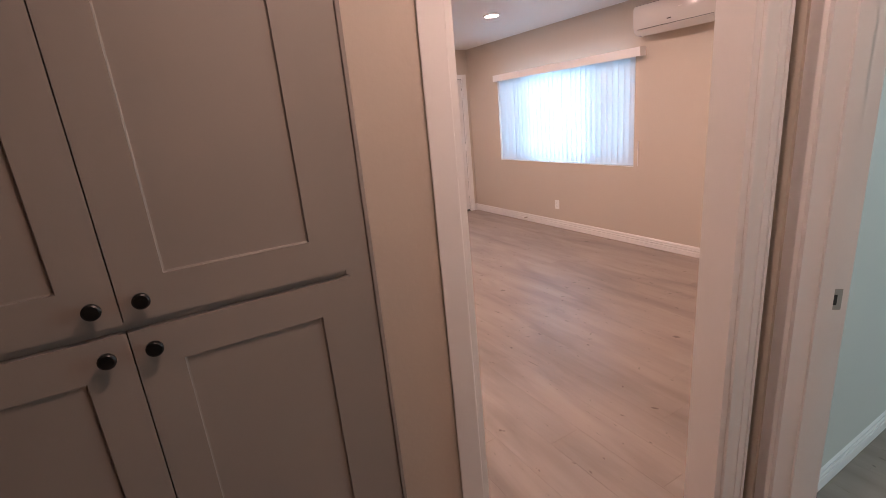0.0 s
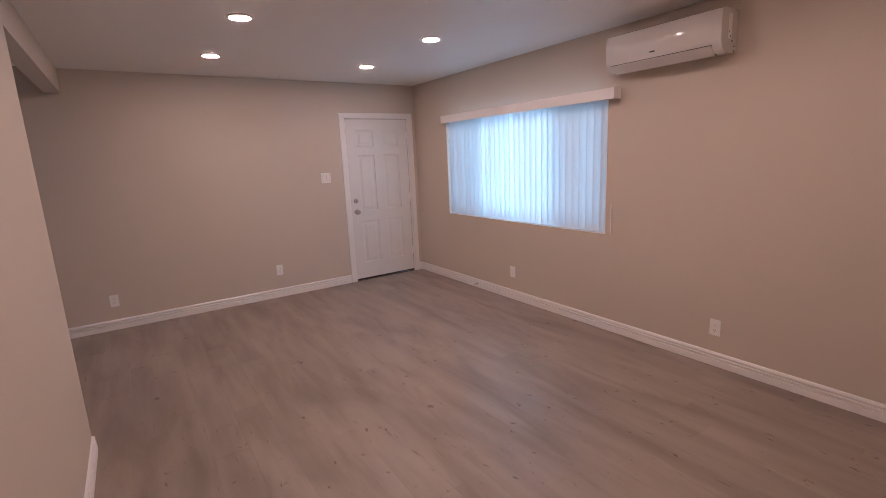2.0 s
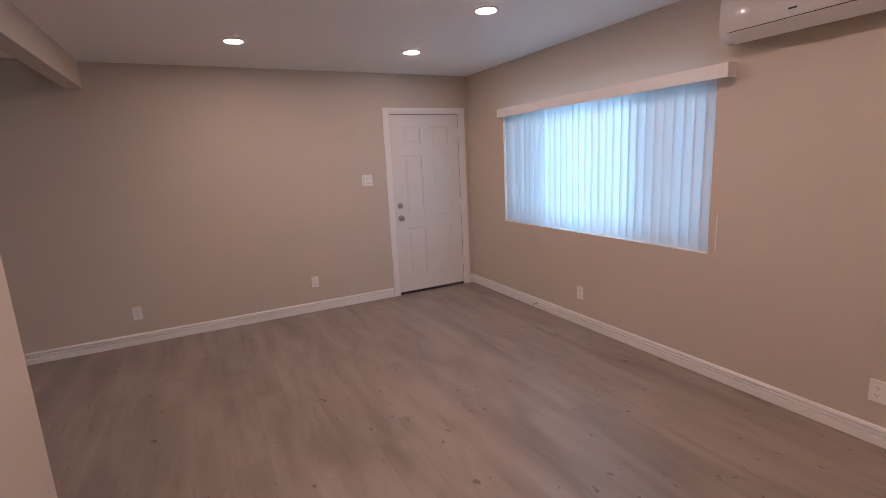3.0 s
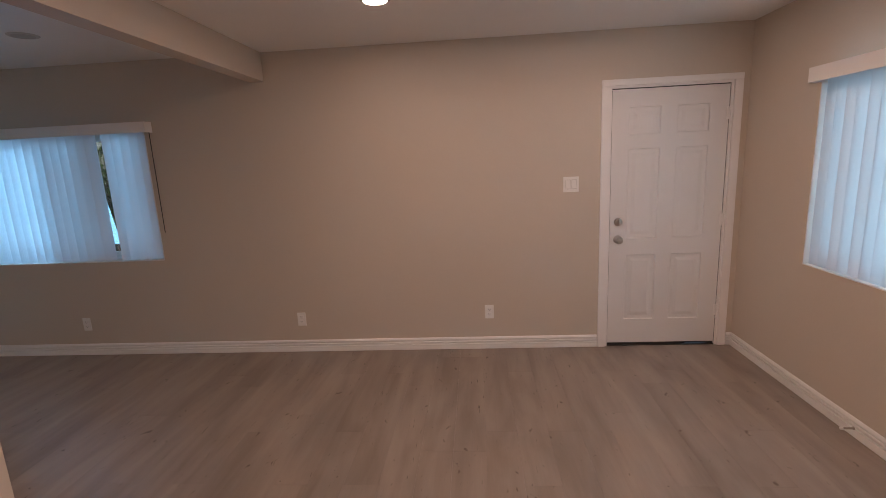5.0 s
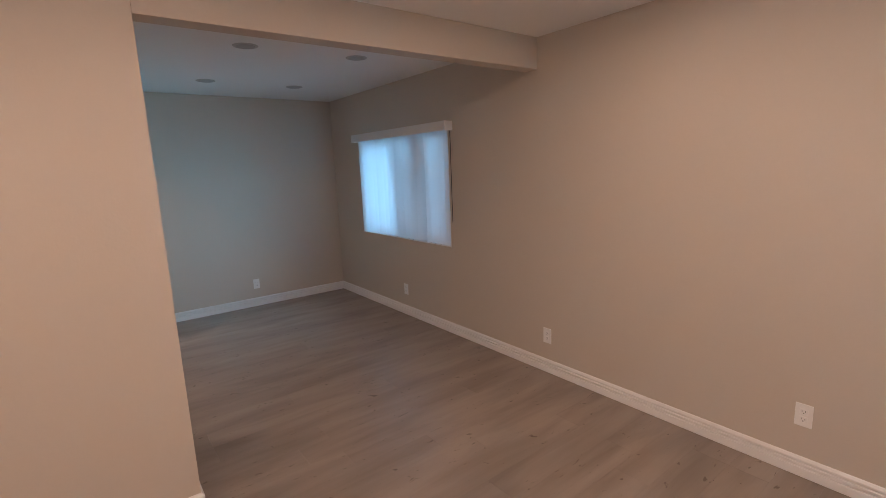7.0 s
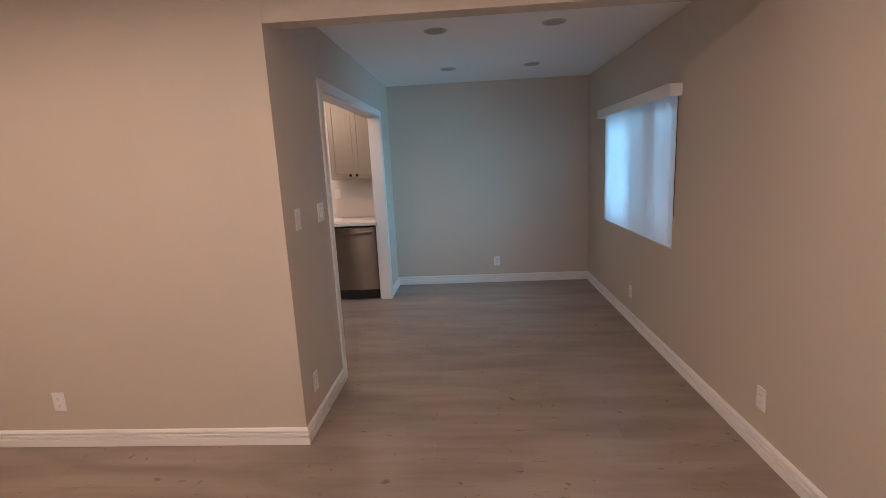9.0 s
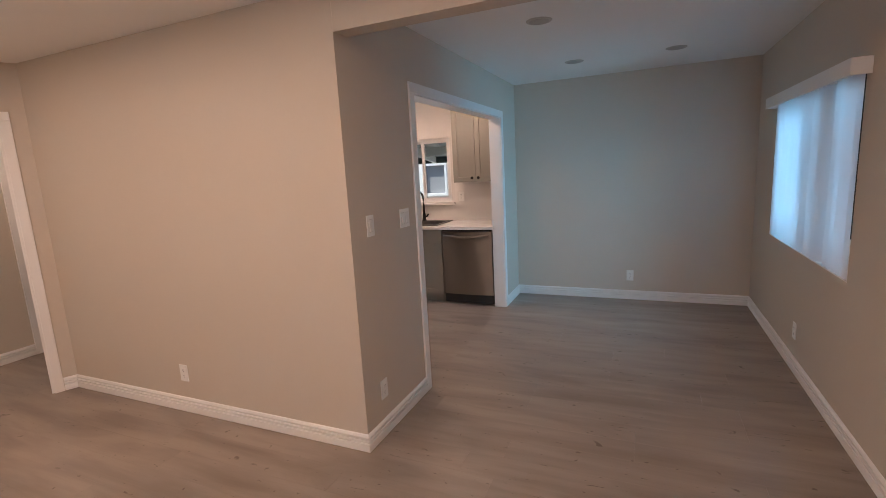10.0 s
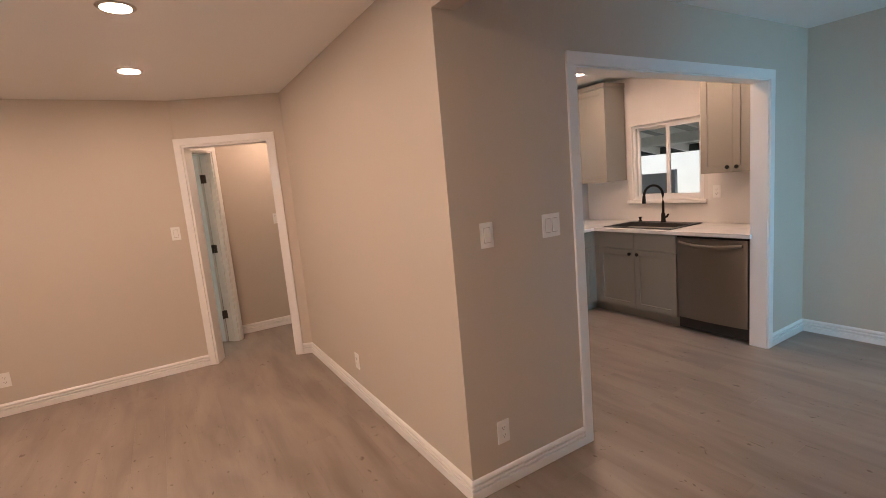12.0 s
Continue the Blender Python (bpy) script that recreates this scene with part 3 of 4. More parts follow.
def slat_angles(n, lo, hi, seed):
    r = random.Random(seed)
    return [lo + (hi - lo) * (0.5 + 0.5 * math.sin(k * 0.9 + seed)) + r.uniform(-3.5, 3.5) for k in range(n)]


ME = Matrix(((0, -1, 0, E), (1, 0, 0, 3.28), (0, 0, 1, 0.835), (0, 0, 0, 1)))
WE, HE = 2.28, 1.105
lining(ME, WE, HE, 0.10, "white board lining the living room window")
window_unit("window_1", ME @ Matrix.Translation((0, -0.10, 0)), WE, HE, "wide white vinyl sliding window behind vertical blinds", (0.27, 0.76), (0, 2))
vertical_blind(ME, WE, HE, slat_angles(30, 7, 13, 3), (), (0.115, -0.02), "white vertical blind, closed and glowing with daylight", SLAT, 0.064)
MNW = Matrix(((-1, 0, 0, -0.64), (0, -1, 0, N), (0, 0, 1, 0.84), (0, 0, 0, 1)))
WN, HN = 1.695, 1.08
lining(MNW, WN, HN, 0.10, "white board lining the dining area window")
window_unit("window_2", MNW @ Matrix.Translation((0, -0.10, 0)), WN, HN, "white vinyl sliding window behind vertical blinds", (0.56,), (0,))
vertical_blind(MNW, WN, HN, slat_angles(22, 57, 60, 1), (5,), (0.072, 0.005), "white vertical blind with one vane missing, blue with daylight", SLAT_DIM)

cd = thing("pull_cord", Matrix.Translation((-0.585, N, 0)), "thin dark pull cord hanging beside the dining window", "cord")
part("string", boxes((-0.0022, 0.0022, -0.022, -0.018, 1.08, 1.91)), DARK, cd)
cd = thing("cord_tensioner", Matrix.Translation((E, 3.225, 0)), "thin pale cord tensioner beside the window sill", "cord")
part("tensioner", boxes((-0.010, -0.0005, -0.004, 0.004, 0.845, 1.10), bevel=0.002), TRIM, cd)

# ---- wall unit air conditioner ----
ac = thing("air_conditioner", Matrix(((0, -1, 0, E), (1, 0, 0, 2.355), (0, 0, 1, 2.06), (0, 0, 0, 1))), "glossy white split air conditioner mounted high on the wall", "air conditioner")
AW = 0.81
prof = [(0.0, 0.03), (0.10, 0.014), (0.155, 0.024), (0.185, 0.050), (0.198, 0.085), (0.203, 0.17), (0.200, 0.245), (0.190, 0.265), (0.165, 0.275), (0.0, 0.275)]
bm = bmesh.new()
rows = [[bm.verts.new((x, y * s + 0.0 * (1 - s), z if s == 1 else 0.1375 + (z - 0.1375) * (0.985))) for y, z in prof] for x, s in ((0.0, 0.97), (0.012, 1), (AW - 0.012, 1), (AW, 0.97))]
for a, b in zip(rows, rows[1:]):
    for k in range(len(prof)):
        bm.faces.new((a[k], a[(k + 1) % len(prof)], b[(k + 1) % len(prof)], b[k]))
bm.faces.new(rows[0][::-1]), bm.faces.new(rows[-1])
part("body", bm, ACW, ac, "", True)
fl = part("louvre", boxes((0.055, AW - 0.055, -0.004, 0.004, -0.040, 0.040), bevel=0.003), ACW, ac, "white outlet flap")
fl.matrix_local = pose(0, 0.166, 0.035, -50, 0, 0)
ol = part("outlet_slot", boxes((0.055, AW - 0.055, 0.118, 0.136, 0.0125, 0.024), (0.050, AW - 0.050, 0.1955, 0.1985, 0.062, 0.0655)), DARK, ac, "dark air outlet slot")
part("badge", boxes((AW * 0.52, AW * 0.52 + 0.038, 0.2015, 0.2035, 0.10, 0.108)), DARK, ac, "small dark maker's badge")
part("display", boxes((AW * 0.40, AW * 0.40 + 0.03, 0.2020, 0.2040, 0.178, 0.182)), PLASTIC, ac, "small display window")
part("edge_mark", boxes((-0.0015, 0.001, 0.075, 0.115, 0.10, 0.245), bevel=0.001), PLASTIC, ac, "side cover plate")
for yy, zz in ((0.10, 0.135), (0.085, 0.11), (0.06, 0.085), (0.03, 0.055), (0.03, 0.03)):
    part("screw_hole", boxes((-0.002, 0.001, yy, yy + 0.009, zz, zz + 0.009)), DARK, ac, "small dark hole in the side")


# ---- switches and outlets ----
def plate(name, m, w, h, label, category, group):
    ob = thing(name, m, label, category, group)
    part("cover_plate", boxes((-w / 2, w / 2, 0.0003, 0.006, -h / 2, h / 2), bevel=0.002), PLASTIC, ob)
    return ob


def outlet(m, label="white duplex outlet low on the wall"):
    ob = plate("outlet", m, 0.072, 0.116, label, "outlet", "wall outlets")
    for z in (-0.020, 0.020):
        part("receptacle", boxes((-0.017, 0.017, 0.005, 0.0075, z - 0.014, z + 0.014), bevel=0.002), PLASTIC, ob)
        part("slot", boxes((-0.008, -0.006, 0.0070, 0.0078, z - 0.002, z + 0.007), (0.006, 0.008, 0.0070, 0.0078, z - 0.002, z + 0.006), (-0.002, 0.002, 0.0070, 0.0078, z - 0.010, z - 0.006)), DARK, ob, "dark plug slots")
    return ob


def switch(m, gangs, label):
    w = 0.072 + 0.046 * (gangs - 1)
    ob = plate("light_switch", m, w, 0.118, label, "light switch", "light switches")
    for k in range(gangs):
        x = (k - (gangs - 1) / 2) * 0.046
        part("surround", boxes((x - 0.0185, x + 0.0185, 0.0055, 0.0066, -0.036, 0.036)), RING_GREY, ob, "fine grey gap round the rocker")
        r = part("rocker", boxes((-0.0165, 0.0165, 0.001, 0.007, -0.033, 0.033), bevel=0.0012), PLASTIC, ob)
        r.matrix_local = pose(x, 0.003, 0, 4, 0, 0)
    return ob


def on(p0, p1, u, z):
    return along(p0, p1) @ Matrix.Translation((u, 0, z))


for x, z in ((2.085, 0.322), (0.492, 0.292), (-1.455, 0.287)):
    outlet(on((x, N), (x - 1, N), 0, z))
outlet(on((E, 4.425), (E, 5.4), 0, 0.300))
outlet(on((E, 2.355), (E, 3.4), 0, 0.283))
outlet(on((W, 5.155), (W, 4.2), 0, 0.272))
outlet(on((P, 2.455), (P, 1.5), 0, 0.282))
outlet(on((0.195, S), (1.2, S), 0, 0.285))
outlet(on((2.695, SOUTH), (3.7, SOUTH), 0, 0.290))
switch(on((2.74, N), (1.7, N), 0, 1.338), 2, "white double rocker switch beside the front door")
switch(on((0.205, S), (1.2, S), 0, 1.258), 1, "white single rocker switch near the wall corner")
switch(on((-0.20, S), (0.8, S), 0, 1.255), 2, "white double rocker switch beside the kitchen opening")
switch(on((1.365, SOUTH), (2.3, SOUTH), 0, 1.275), 1, "white single rocker switch beside the hall doorway")
switch(on((0.31, HALLS), (1.3, HALLS), 0, 1.275), 1, "white single switch on the hall wall")

ds = thing("door_stop", Matrix.Translation((E - 0.014, 5.02, 0.05)), "small metal spring door stop on the baseboard", "door stop")
part("spring", lathe(bmesh.new(), [(0.010, 0), (0.006, 0.004), (0.006, 0.055), (0.005, 0.056)], 12, Matrix.Rotation(radians(-90), 4, "Y")), NICKEL, ds, "", True)
part("tip", lathe(bmesh.new(), [(0.008, 0.056), (0.008, 0.068), (0.005, 0.070)], 12, Matrix.Rotation(radians(-90), 4, "Y")), PLASTIC, ds, "white rubber tip", True)


# ---- recessed ceiling lamps ----
def downlight(x, y, lit, label):
    ob = thing("downlight", Matrix.Translation((x, y, C)), label, "ceiling light", "recessed ceiling lights")
    bm = lathe(bmesh.new(), [(0.062, -0.0010), (0.062, -0.006), (0.078, -0.0045), (0.083, -0.0005)], 36)
    # lit rings are white; the grey paints in their shade
    part("trim_ring", bm, RING_GREY, ob, "white trim ring greyed for its shade" if lit else "dull grey trim ring", True)
    part("lens", lathe(bmesh.new(), [(0.0615, -0.0055), (0.0615, -0.0070), (0.02, -0.0074), (0.001, -0.0075)], 36), LAMP_ON if lit else LAMP_OFF, ob, "glowing warm lens" if lit else "unlit grey lens", True)
    return ob


for y in (1.79, 2.95, 4.11, 5.30):
    for x in (1.495, 2.905):
        downlight(x, y, True, "round recessed ceiling light, switched on")
for x, y in ((-0.76, 4.655), (-0.73, 5.475), (-2.17, 4.68), (-2.17, 5.51)):
    downlight(x, y, False, "round recessed ceiling light, switched off")
# the last two lamps are out of view, added to brighten the kitchen
for x, y in ((-2.22, 2.32), (-2.22, 3.28), (-0.95, 3.28)):
    downlight(x, y, True, "round recessed kitchen light, switched on")
downlight(0.34, 0.40, True, "round recessed hall light, switched on")


# ---- cabinets ----
def cab_knob(parent, x, z):
    k = part("knob", lathe(bmesh.new(), [(0.006, 0), (0.005, 0.010), (0.008, 0.014), (0.0165, 0.019), (0.0165, 0.026), (0.013, 0.029), (0.001, 0.030)], 24), BLACK, parent, "round matt black knob", True)
    k.matrix_local = pose(x, 0.0, z, -90, 0, 0)


def shaker(parent, m, w, h, mat, knob=None, rail=0.062):
    d = part("door", panelled(bmesh.new(), w, h, 0.019, [(rail, w - rail, rail, h - rail)], 0.008, 0.004), mat, parent)
    d.matrix_local = m
    if knob:
        cab_knob(d, *knob)
    return d


# hall linen cabinet, built into the wall
MC = Matrix(((-1, 0, 0, 0.241), (0, -1, 0, HALLN + 0.0), (0, 0, 1, 0), (0, 0, 0, 1)))
lc = thing("linen_cabinet", MC, "tall taupe built-in hall cabinet with black knobs", "cabinet")
CWD = 1.08
part("body", boxes((0, 0.02, -0.45, 0, 0, C - 0.002), (CWD - 0.02, CWD, -0.45, 0, 0, C - 0.002), (0.02, CWD - 0.02, -0.45, -0.43, 0, C - 0.002), (0.02, CWD - 0.02, -0.43, 0, 0, 0.02), (0.02, CWD - 0.02, -0.43, 0, 1.15, 1.17)), TAUPE, lc)
part("face_frame", boxes((0.0, 0.068, 0, 0.018, 0, C - 0.002), (CWD - 0.052, CWD, 0, 0.018, 0, C - 0.002), (0.068, CWD - 0.052, 0, 0.018, 0, 0.11), (0.068, CWD - 0.052, 0, 0.018, 1.15, 1.20), (0.068, CWD - 0.052, 0, 0.018, 2.28, C - 0.002), bevel=0.002), TAUPE, lc)
part("side_trim", boxes((-0.012, -0.0005, -0.01, 0.024, 0, C - 0.002), bevel=0.003), TAUPE, lc, "taupe edge moulding")
DW2 = (CWD - 0.104) / 2 + 0.008
for x0, wd, kx in ((0.062, DW2 - 0.016, DW2 - 0.056), (0.046 + DW2 + 0.003, DW2, 0.040)):
    shaker(lc, Matrix.Translation((x0, 0.038, 1.190)), wd, 1.102, TAUPE, (kx, 0.046), 0.088)
    shaker(lc, Matrix.Translation((x0, 0.038, 0.10)), wd, 1.070, TAUPE, (kx, 1.070 - 0.040), 0.086)

# bedroom door with its hinges
RB = Matrix.Translation((0.305, -0.118, 0.012)) @ Matrix.Rotation(radians(-92), 4, "Z")
bd = thing("bedroom_door", MB @ RB, "white bedroom door standing open, on three hinges", "door")
leaf = part("leaf", panelled(bmesh.new(), 0.478, 2.005, 0.035, [], 0.006), DOORW, bd)
leaf.matrix_local = Matrix.Translation((0.004, 0.0415, 0))
for z in (0.25, 0.975, 1.715):
    bm = bmesh.new()
    for k in range(5):
        lathe(bm, [(0.0065, k * 0.018), (0.0065, k * 0.018 + 0.0165)], 12, Matrix.Translation((-0.003, 0.002, z)))
    box(bm, 0.0008, 0.0038, 0.004, 0.040, z, z + 0.089)
    box(bm, 0.3034, 0.3052, -0.118, -0.072, z + 0.012, z + 0.101, m=RB.inverted())
    part("hinge", bm, BRONZE, bd, "dark metal butt hinge", True)
sp = thing("strike_plate", MB @ Matrix.Translation((0.804 - 0.018, -0.085, 0.97)), "satin nickel strike plate on the door jamb", "strike plate")
part("plate", boxes((-0.0025, -0.0004, -0.020, 0.020, -0.030, 0.030), bevel=0.0008), NICKEL, sp)
part("latch_hole", boxes((-0.0032, -0.002, -0.008, 0.008, -0.016, 0.014)), DARK, sp, "dark latch hole")

# ---- kitchen ----
KX = -2.41


def base_unit(name, m, w, doors, label, drawer=True):
    """A base cabinet, x 0..w along its front, face at y = 0, body behind."""
    ob = thing(name, m, label, "cabinet", "kitchen base cabinets")
    part("body", boxes((0.001, w - 0.001, -0.60, -0.020, 0.10, 0.868)), GREYCAB, ob)
    part("toe_kick", boxes((0.001, w - 0.001, -0.10, -0.075, 0.002, 0.10)), GREYCAB, ob, "grey recessed toe kick")
    each = w / doors
    zt = 0.70 if drawer else 0.862
    for k in range(doors):
        kx = each - 0.045 if k % 2 == 0 else 0.040
        shaker(ob, Matrix.Translation((k * each + 0.002, 0, 0.108)), each - 0.004, zt - 0.112, GREYCAB, (kx, zt - 0.112 - 0.04), 0.055)
        if drawer:
            f = part("drawer_front", boxes((k * each + 0.002, (k + 1) * each - 0.002, -0.019, 0, zt + 0.002, 0.862), bevel=0.002), GREYCAB, ob)
    return ob


MKW = along((KX, 3.165), (KX, 2.3))
base_unit("base_cabinet", MKW, 0.865, 2, "grey shaker sink cabinet with black knobs")
base_unit("base_cabinet", along((KX + 0.003, 2.255), (P - 0.12, 2.255)) @ Matrix.Translation((0.04, 0, 0)), 0.90, 2, "grey shaker corner cabinet under the worktop")
filler = thing("filler_panel", Matrix.Translation((KX, 2.28, 0)), "grey corner filler panel between base cabinets", "panel")
part("panel", boxes((-0.018, 0.0, -0.043, 0.019, 0.10, 0.868), (0.0, 0.042, -0.043, -0.025, 0.10, 0.868)), GREYCAB, filler)
part("toe_kick", boxes((-0.10, -0.075, -0.12, 0.02, 0.002, 0.10), (-0.075, 0.045, -0.12, -0.10, 0.002, 0.10)), GREYCAB, filler, "grey recessed toe kick")

dw = thing("dishwasher", along((KX, 3.768), (KX, 2.3)), "stainless steel dishwasher with a curved bar handle", "dishwasher")
part("tub", boxes((0.0, 0.595, -0.58, -0.030, 0.02, 0.865)), DARK, dw, "dark dishwasher casing")
bm = bmesh.new()
cols = []
for i in range(17):
    u = i / 16
    yf = 0.004 + 0.016 * (1 - (2 * u - 1) ** 2)
    cols.append([bm.verts.new((0.004 + 0.587 * u, y, z)) for y, z in ((-0.028, 0.125), (yf, 0.125), (yf, 0.845), (-0.028, 0.845))])
for a, b in zip(cols, cols[1:]):
    for k in range(4):
        bm.faces.new((a[k], a[(k + 1) % 4], b[(k + 1) % 4], b[k]))
bm.faces.new(cols[0][::-1]), bm.faces.new(cols[-1])
part("door_panel", bm, STEEL, dw, "", True)
part("control_strip", boxes((0.004, 0.591, -0.028, 0.004, 0.847, 0.862), bevel=0.002), BLACK, dw, "black control strip")
part("kick_plate", boxes((0.004, 0.591, -0.07, -0.045, 0.012, 0.12)), DARK, dw, "black kick plate")
bm = bmesh.new()
K_ = 14
ring = []
for i in range(K_ + 1):
    u = i / K_
    x = 0.035 + u * 0.525
    bow = 0.018 + 0.034 * math.sin(math.pi * u) ** 0.6
    drop = -0.020 * math.sin(math.pi * u)
    ring.append([bm.verts.new((x, bow + 0.010 * math.cos(a), 0.805 + drop + 0.015 * math.sin(a))) for a in [2 * math.pi * j / 10 for j in range(10)]])
for a, b in zip(ring, ring[1:]):
    for j in range(10):
        bm.faces.new((a[j], a[(j + 1) % 10], b[(j + 1) % 10], b[j]))
bm.faces.new(ring[0][::-1]), bm.faces.new(ring[-1])
part("handle", bm, STEEL, dw, "curved stainless bar handle", True)

ct = thing("worktop", Matrix.Translation((0, 0, 0.87)), "white quartz worktop with a rounded front edge", "worktop")
SX0, SX1, SY0, SY1 = -2.93, -2.47, 2.36, 3.08
part("slab", boxes((W + 0.002, SX0, 2.28, 3.79, 0.0, 0.032), (SX1, -2.385, 2.28, 3.79, 0.0, 0.032), (SX0, SX1, 2.28, SY0, 0.0, 0.032), (SX0, SX1, SY1, 3.79, 0.0, 0.032), (W + 0.002, -1.45, 1.655, 2.28, 0.0, 0.032)), QUARTZ, ct)
structure("backsplash", boxes((W + 0.001, W + 0.010, 1.66, 3.79, 0.903, 1.085), (W + 0.001, W + 0.010, 3.115, 3.79, 1.085, 1.378), (W + 0.001, W + 0.010, 1.66, 2.235, 1.085, 1.36)), TILE, "glossy white backsplash above the worktop", "backsplash")
sk = thing("sink", Matrix.Translation((0, 0, 0.903)), "dark composite drop-in kitchen sink", "sink")
part("rim", boxes((SX0 - 0.015, SX0 + 0.09, SY0 - 0.015, SY1 + 0.015, 0.0, 0.009), (SX1 - 0.02, SX1 + 0.015, SY0 - 0.015, SY1 + 0.015, 0.0, 0.009), (SX0 + 0.09, SX1 - 0.02, SY0 - 0.015, SY0 + 0.02, 0.0, 0.009), (SX0 + 0.09, SX1 - 0.02, SY1 - 0.02, SY1 + 0.015, 0.0, 0.009)), SINKM, sk)
part("bowl", boxes((SX0 + 0.085, SX0 + 0.091, SY0 + 0.016, SY1 - 0.016, -0.19, 0.0), (SX1 - 0.026, SX1 - 0.020, SY0 + 0.016, SY1 - 0.016, -0.19, 0.0), (SX0 + 0.091, SX1 - 0.026, SY0 + 0.016, SY0 + 0.022, -0.19, 0.0), (SX0 + 0.091, SX1 - 0.026, SY1 - 0.022, SY1 - 0.016, -0.19, 0.0), (SX0 + 0.085, SX1 - 0.020, SY0 + 0.016, SY1 - 0.016, -0.196, -0.19)), SINKM, sk)


def tube(bm, pts, r, seg=12):
    rings = []
    for i, p in enumerate(pts):
        a, b = pts[max(0, i - 1)], pts[min(len(pts) - 1, i + 1)]
        q = (Vector(b) - Vector(a)).to_track_quat("Z", "Y")
        rr = r[i] if isinstance(r, list) else r
        rings.append([bm.verts.new(Vector(p) + q @ Vector((rr * math.cos(2 * math.pi * k / seg), rr * math.sin(2 * math.pi * k / seg), 0))) for k in range(seg)])
    for a, b in zip(rings, rings[1:]):
        for k in range(seg):
            bm.faces.new((a[k], a[(k + 1) % seg], b[(k + 1) % seg], b[k]))
    bm.faces.new(rings[0][::-1]), bm.faces.new(rings[-1])
    return bm


fc = thing("faucet", Matrix.Translation((-2.895, 2.73, 0.912)), "matt black gooseneck kitchen faucet with side lever", "faucet")
part("base", lathe(bmesh.new(), [(0.028, 0), (0.028, 0.012), (0.022, 0.018), (0.020, 0.085), (0.016, 0.095)], 20), BLACK, fc, "", True)
arc = [(0, 0, 0.09), (0, 0, 0.20), (0, 0, 0.28)] + [(0.045 - 0.045 * math.cos(a), -0.075 * (1 - math.cos(a)), 0.28 + 0.10 * math.sin(a)) for a in [math.pi * k / 10 for k in range(1, 11)]]
part("spout", tube(bmesh.new(), arc, 0.0125), BLACK, fc, "", True)
part("spray_head", tube(bmesh.new(), [arc[-1], (0.09, -0.152, 0.245), (0.092, -0.155, 0.20)], [0.014, 0.018, 0.020]), BLACK, fc, "", True)
part("lever", tube(bmesh.new(), [(0, 0.018, 0.05), (0.005, 0.045, 0.06), (0.008, 0.062, 0.085)], [0.012, 0.011, 0.008]), BLACK, fc, "", True)
dp = thing("soap_dispenser", Matrix.Translation((-2.90, 2.46, 0.912)), "small black soap pump by the sink", "soap dispenser")
part("pump", lathe(bmesh.new(), [(0.020, 0), (0.020, 0.01), (0.012, 0.014), (0.012, 0.035), (0.018, 0.040), (0.018, 0.050), (0.001, 0.051)], 16), BLACK, dp, "", True)


def upper_unit(m, w, h, doors, label, knob_left=False):
    ob = thing("wall_cabinet", m, label, "cabinet", "kitchen wall cabinets")
    part("body", boxes((0.0, w, -0.325, -0.020, 0, h)), GREYCAB, ob)
    each = w / doors
    for k in range(doors):
        kx = each - 0.040 if k % 2 == 0 else 0.036
        shaker(ob, Matrix.Translation((k * each + 0.0015, 0, 0.002)), each - 0.003, h - 0.004, GREYCAB, (kx, 0.045), 0.055)
    part("crown", boxes((-0.012, w + 0.012, -0.325, 0.014, h, h + 0.05), bevel=0.006), GREYCAB, ob, "grey crown moulding")
    return ob


upper_unit(along((-2.685, 3.785), (-2.685, 2.0)) @ Matrix.Translation((0, 0, 1.38)), 0.545, 0.95, 2, "grey shaker wall cabinet beside the window")
upper_unit(along((-2.685, 2.225), (-2.685, 1.0)) @ Matrix.Translation((0, 0, 1.355)), 0.56, 0.99, 1, "grey shaker wall cabinet in the corner")
ko = outlet(on((W + 0.010, 3.20), (W + 0.010, 2.0), 0, 1.20), "white outlet on the kitchen backsplash")

MKWN = Matrix(((0, 1, 0, W), (-1, 0, 0, 3.07), (0, 0, 1, 1.13), (0, 0, 0, 1)))
window_unit("window_3", MKWN @ Matrix.Translation((0, -0.03, 0)), 0.79, 0.80, "white sliding kitchen window over the sink", (0.5,), (), 0.035)
lining(MKWN, 0.79, 0.80, 0.03, "white lining of the kitchen window")
structure("window_sill", boxes((W - 0.03, W + 0.045, 2.235, 3.115, 1.095, 1.129), bevel=0.004), TRIM, "white sill under the kitchen window", "window sill")

# out of view; its overhang is added to keep sun off the east window
structure("roof", boxes((W - 0.15, E + 0.80, FY - 0.7, N + 0.75, C + 0.121, C + 0.30)), DECKING, "unseen dark roof slab, its eaves added to block the sun", "roof")

# ---- outdoors ----
gm = bmesh.new()
bmesh.ops.create_grid(gm, x_segments=1, y_segments=1, size=600)
for v in gm.verts:
    v.co.z = -0.15
structure("ground", gm, EARTH, "dry bare ground round the house", "ground")

# added reflector below the view: throws sunlight up onto the patio roof
structure("bounce_paving", boxes((-8.9, W - 0.16, -7.5, 7.5, -0.16, -0.13)), PAVING, "unseen pale paving added to bounce sun up under the patio roof", "paving")

# covered yard behind the kitchen: a lean-to roof falling away from the house
pr = thing("patio_roof", Matrix.Translation((W - 0.17, 0, 2.56)) @ Matrix.Rotation(radians(-10.0), 4, "Y"), "dark lean-to patio roof on pale rafters", "patio roof")
part("roof_boards", boxes((-4.3, 0.0, -3.5, 6.0, 0.0, 0.03)), PATIO, pr, "dark roof boards")
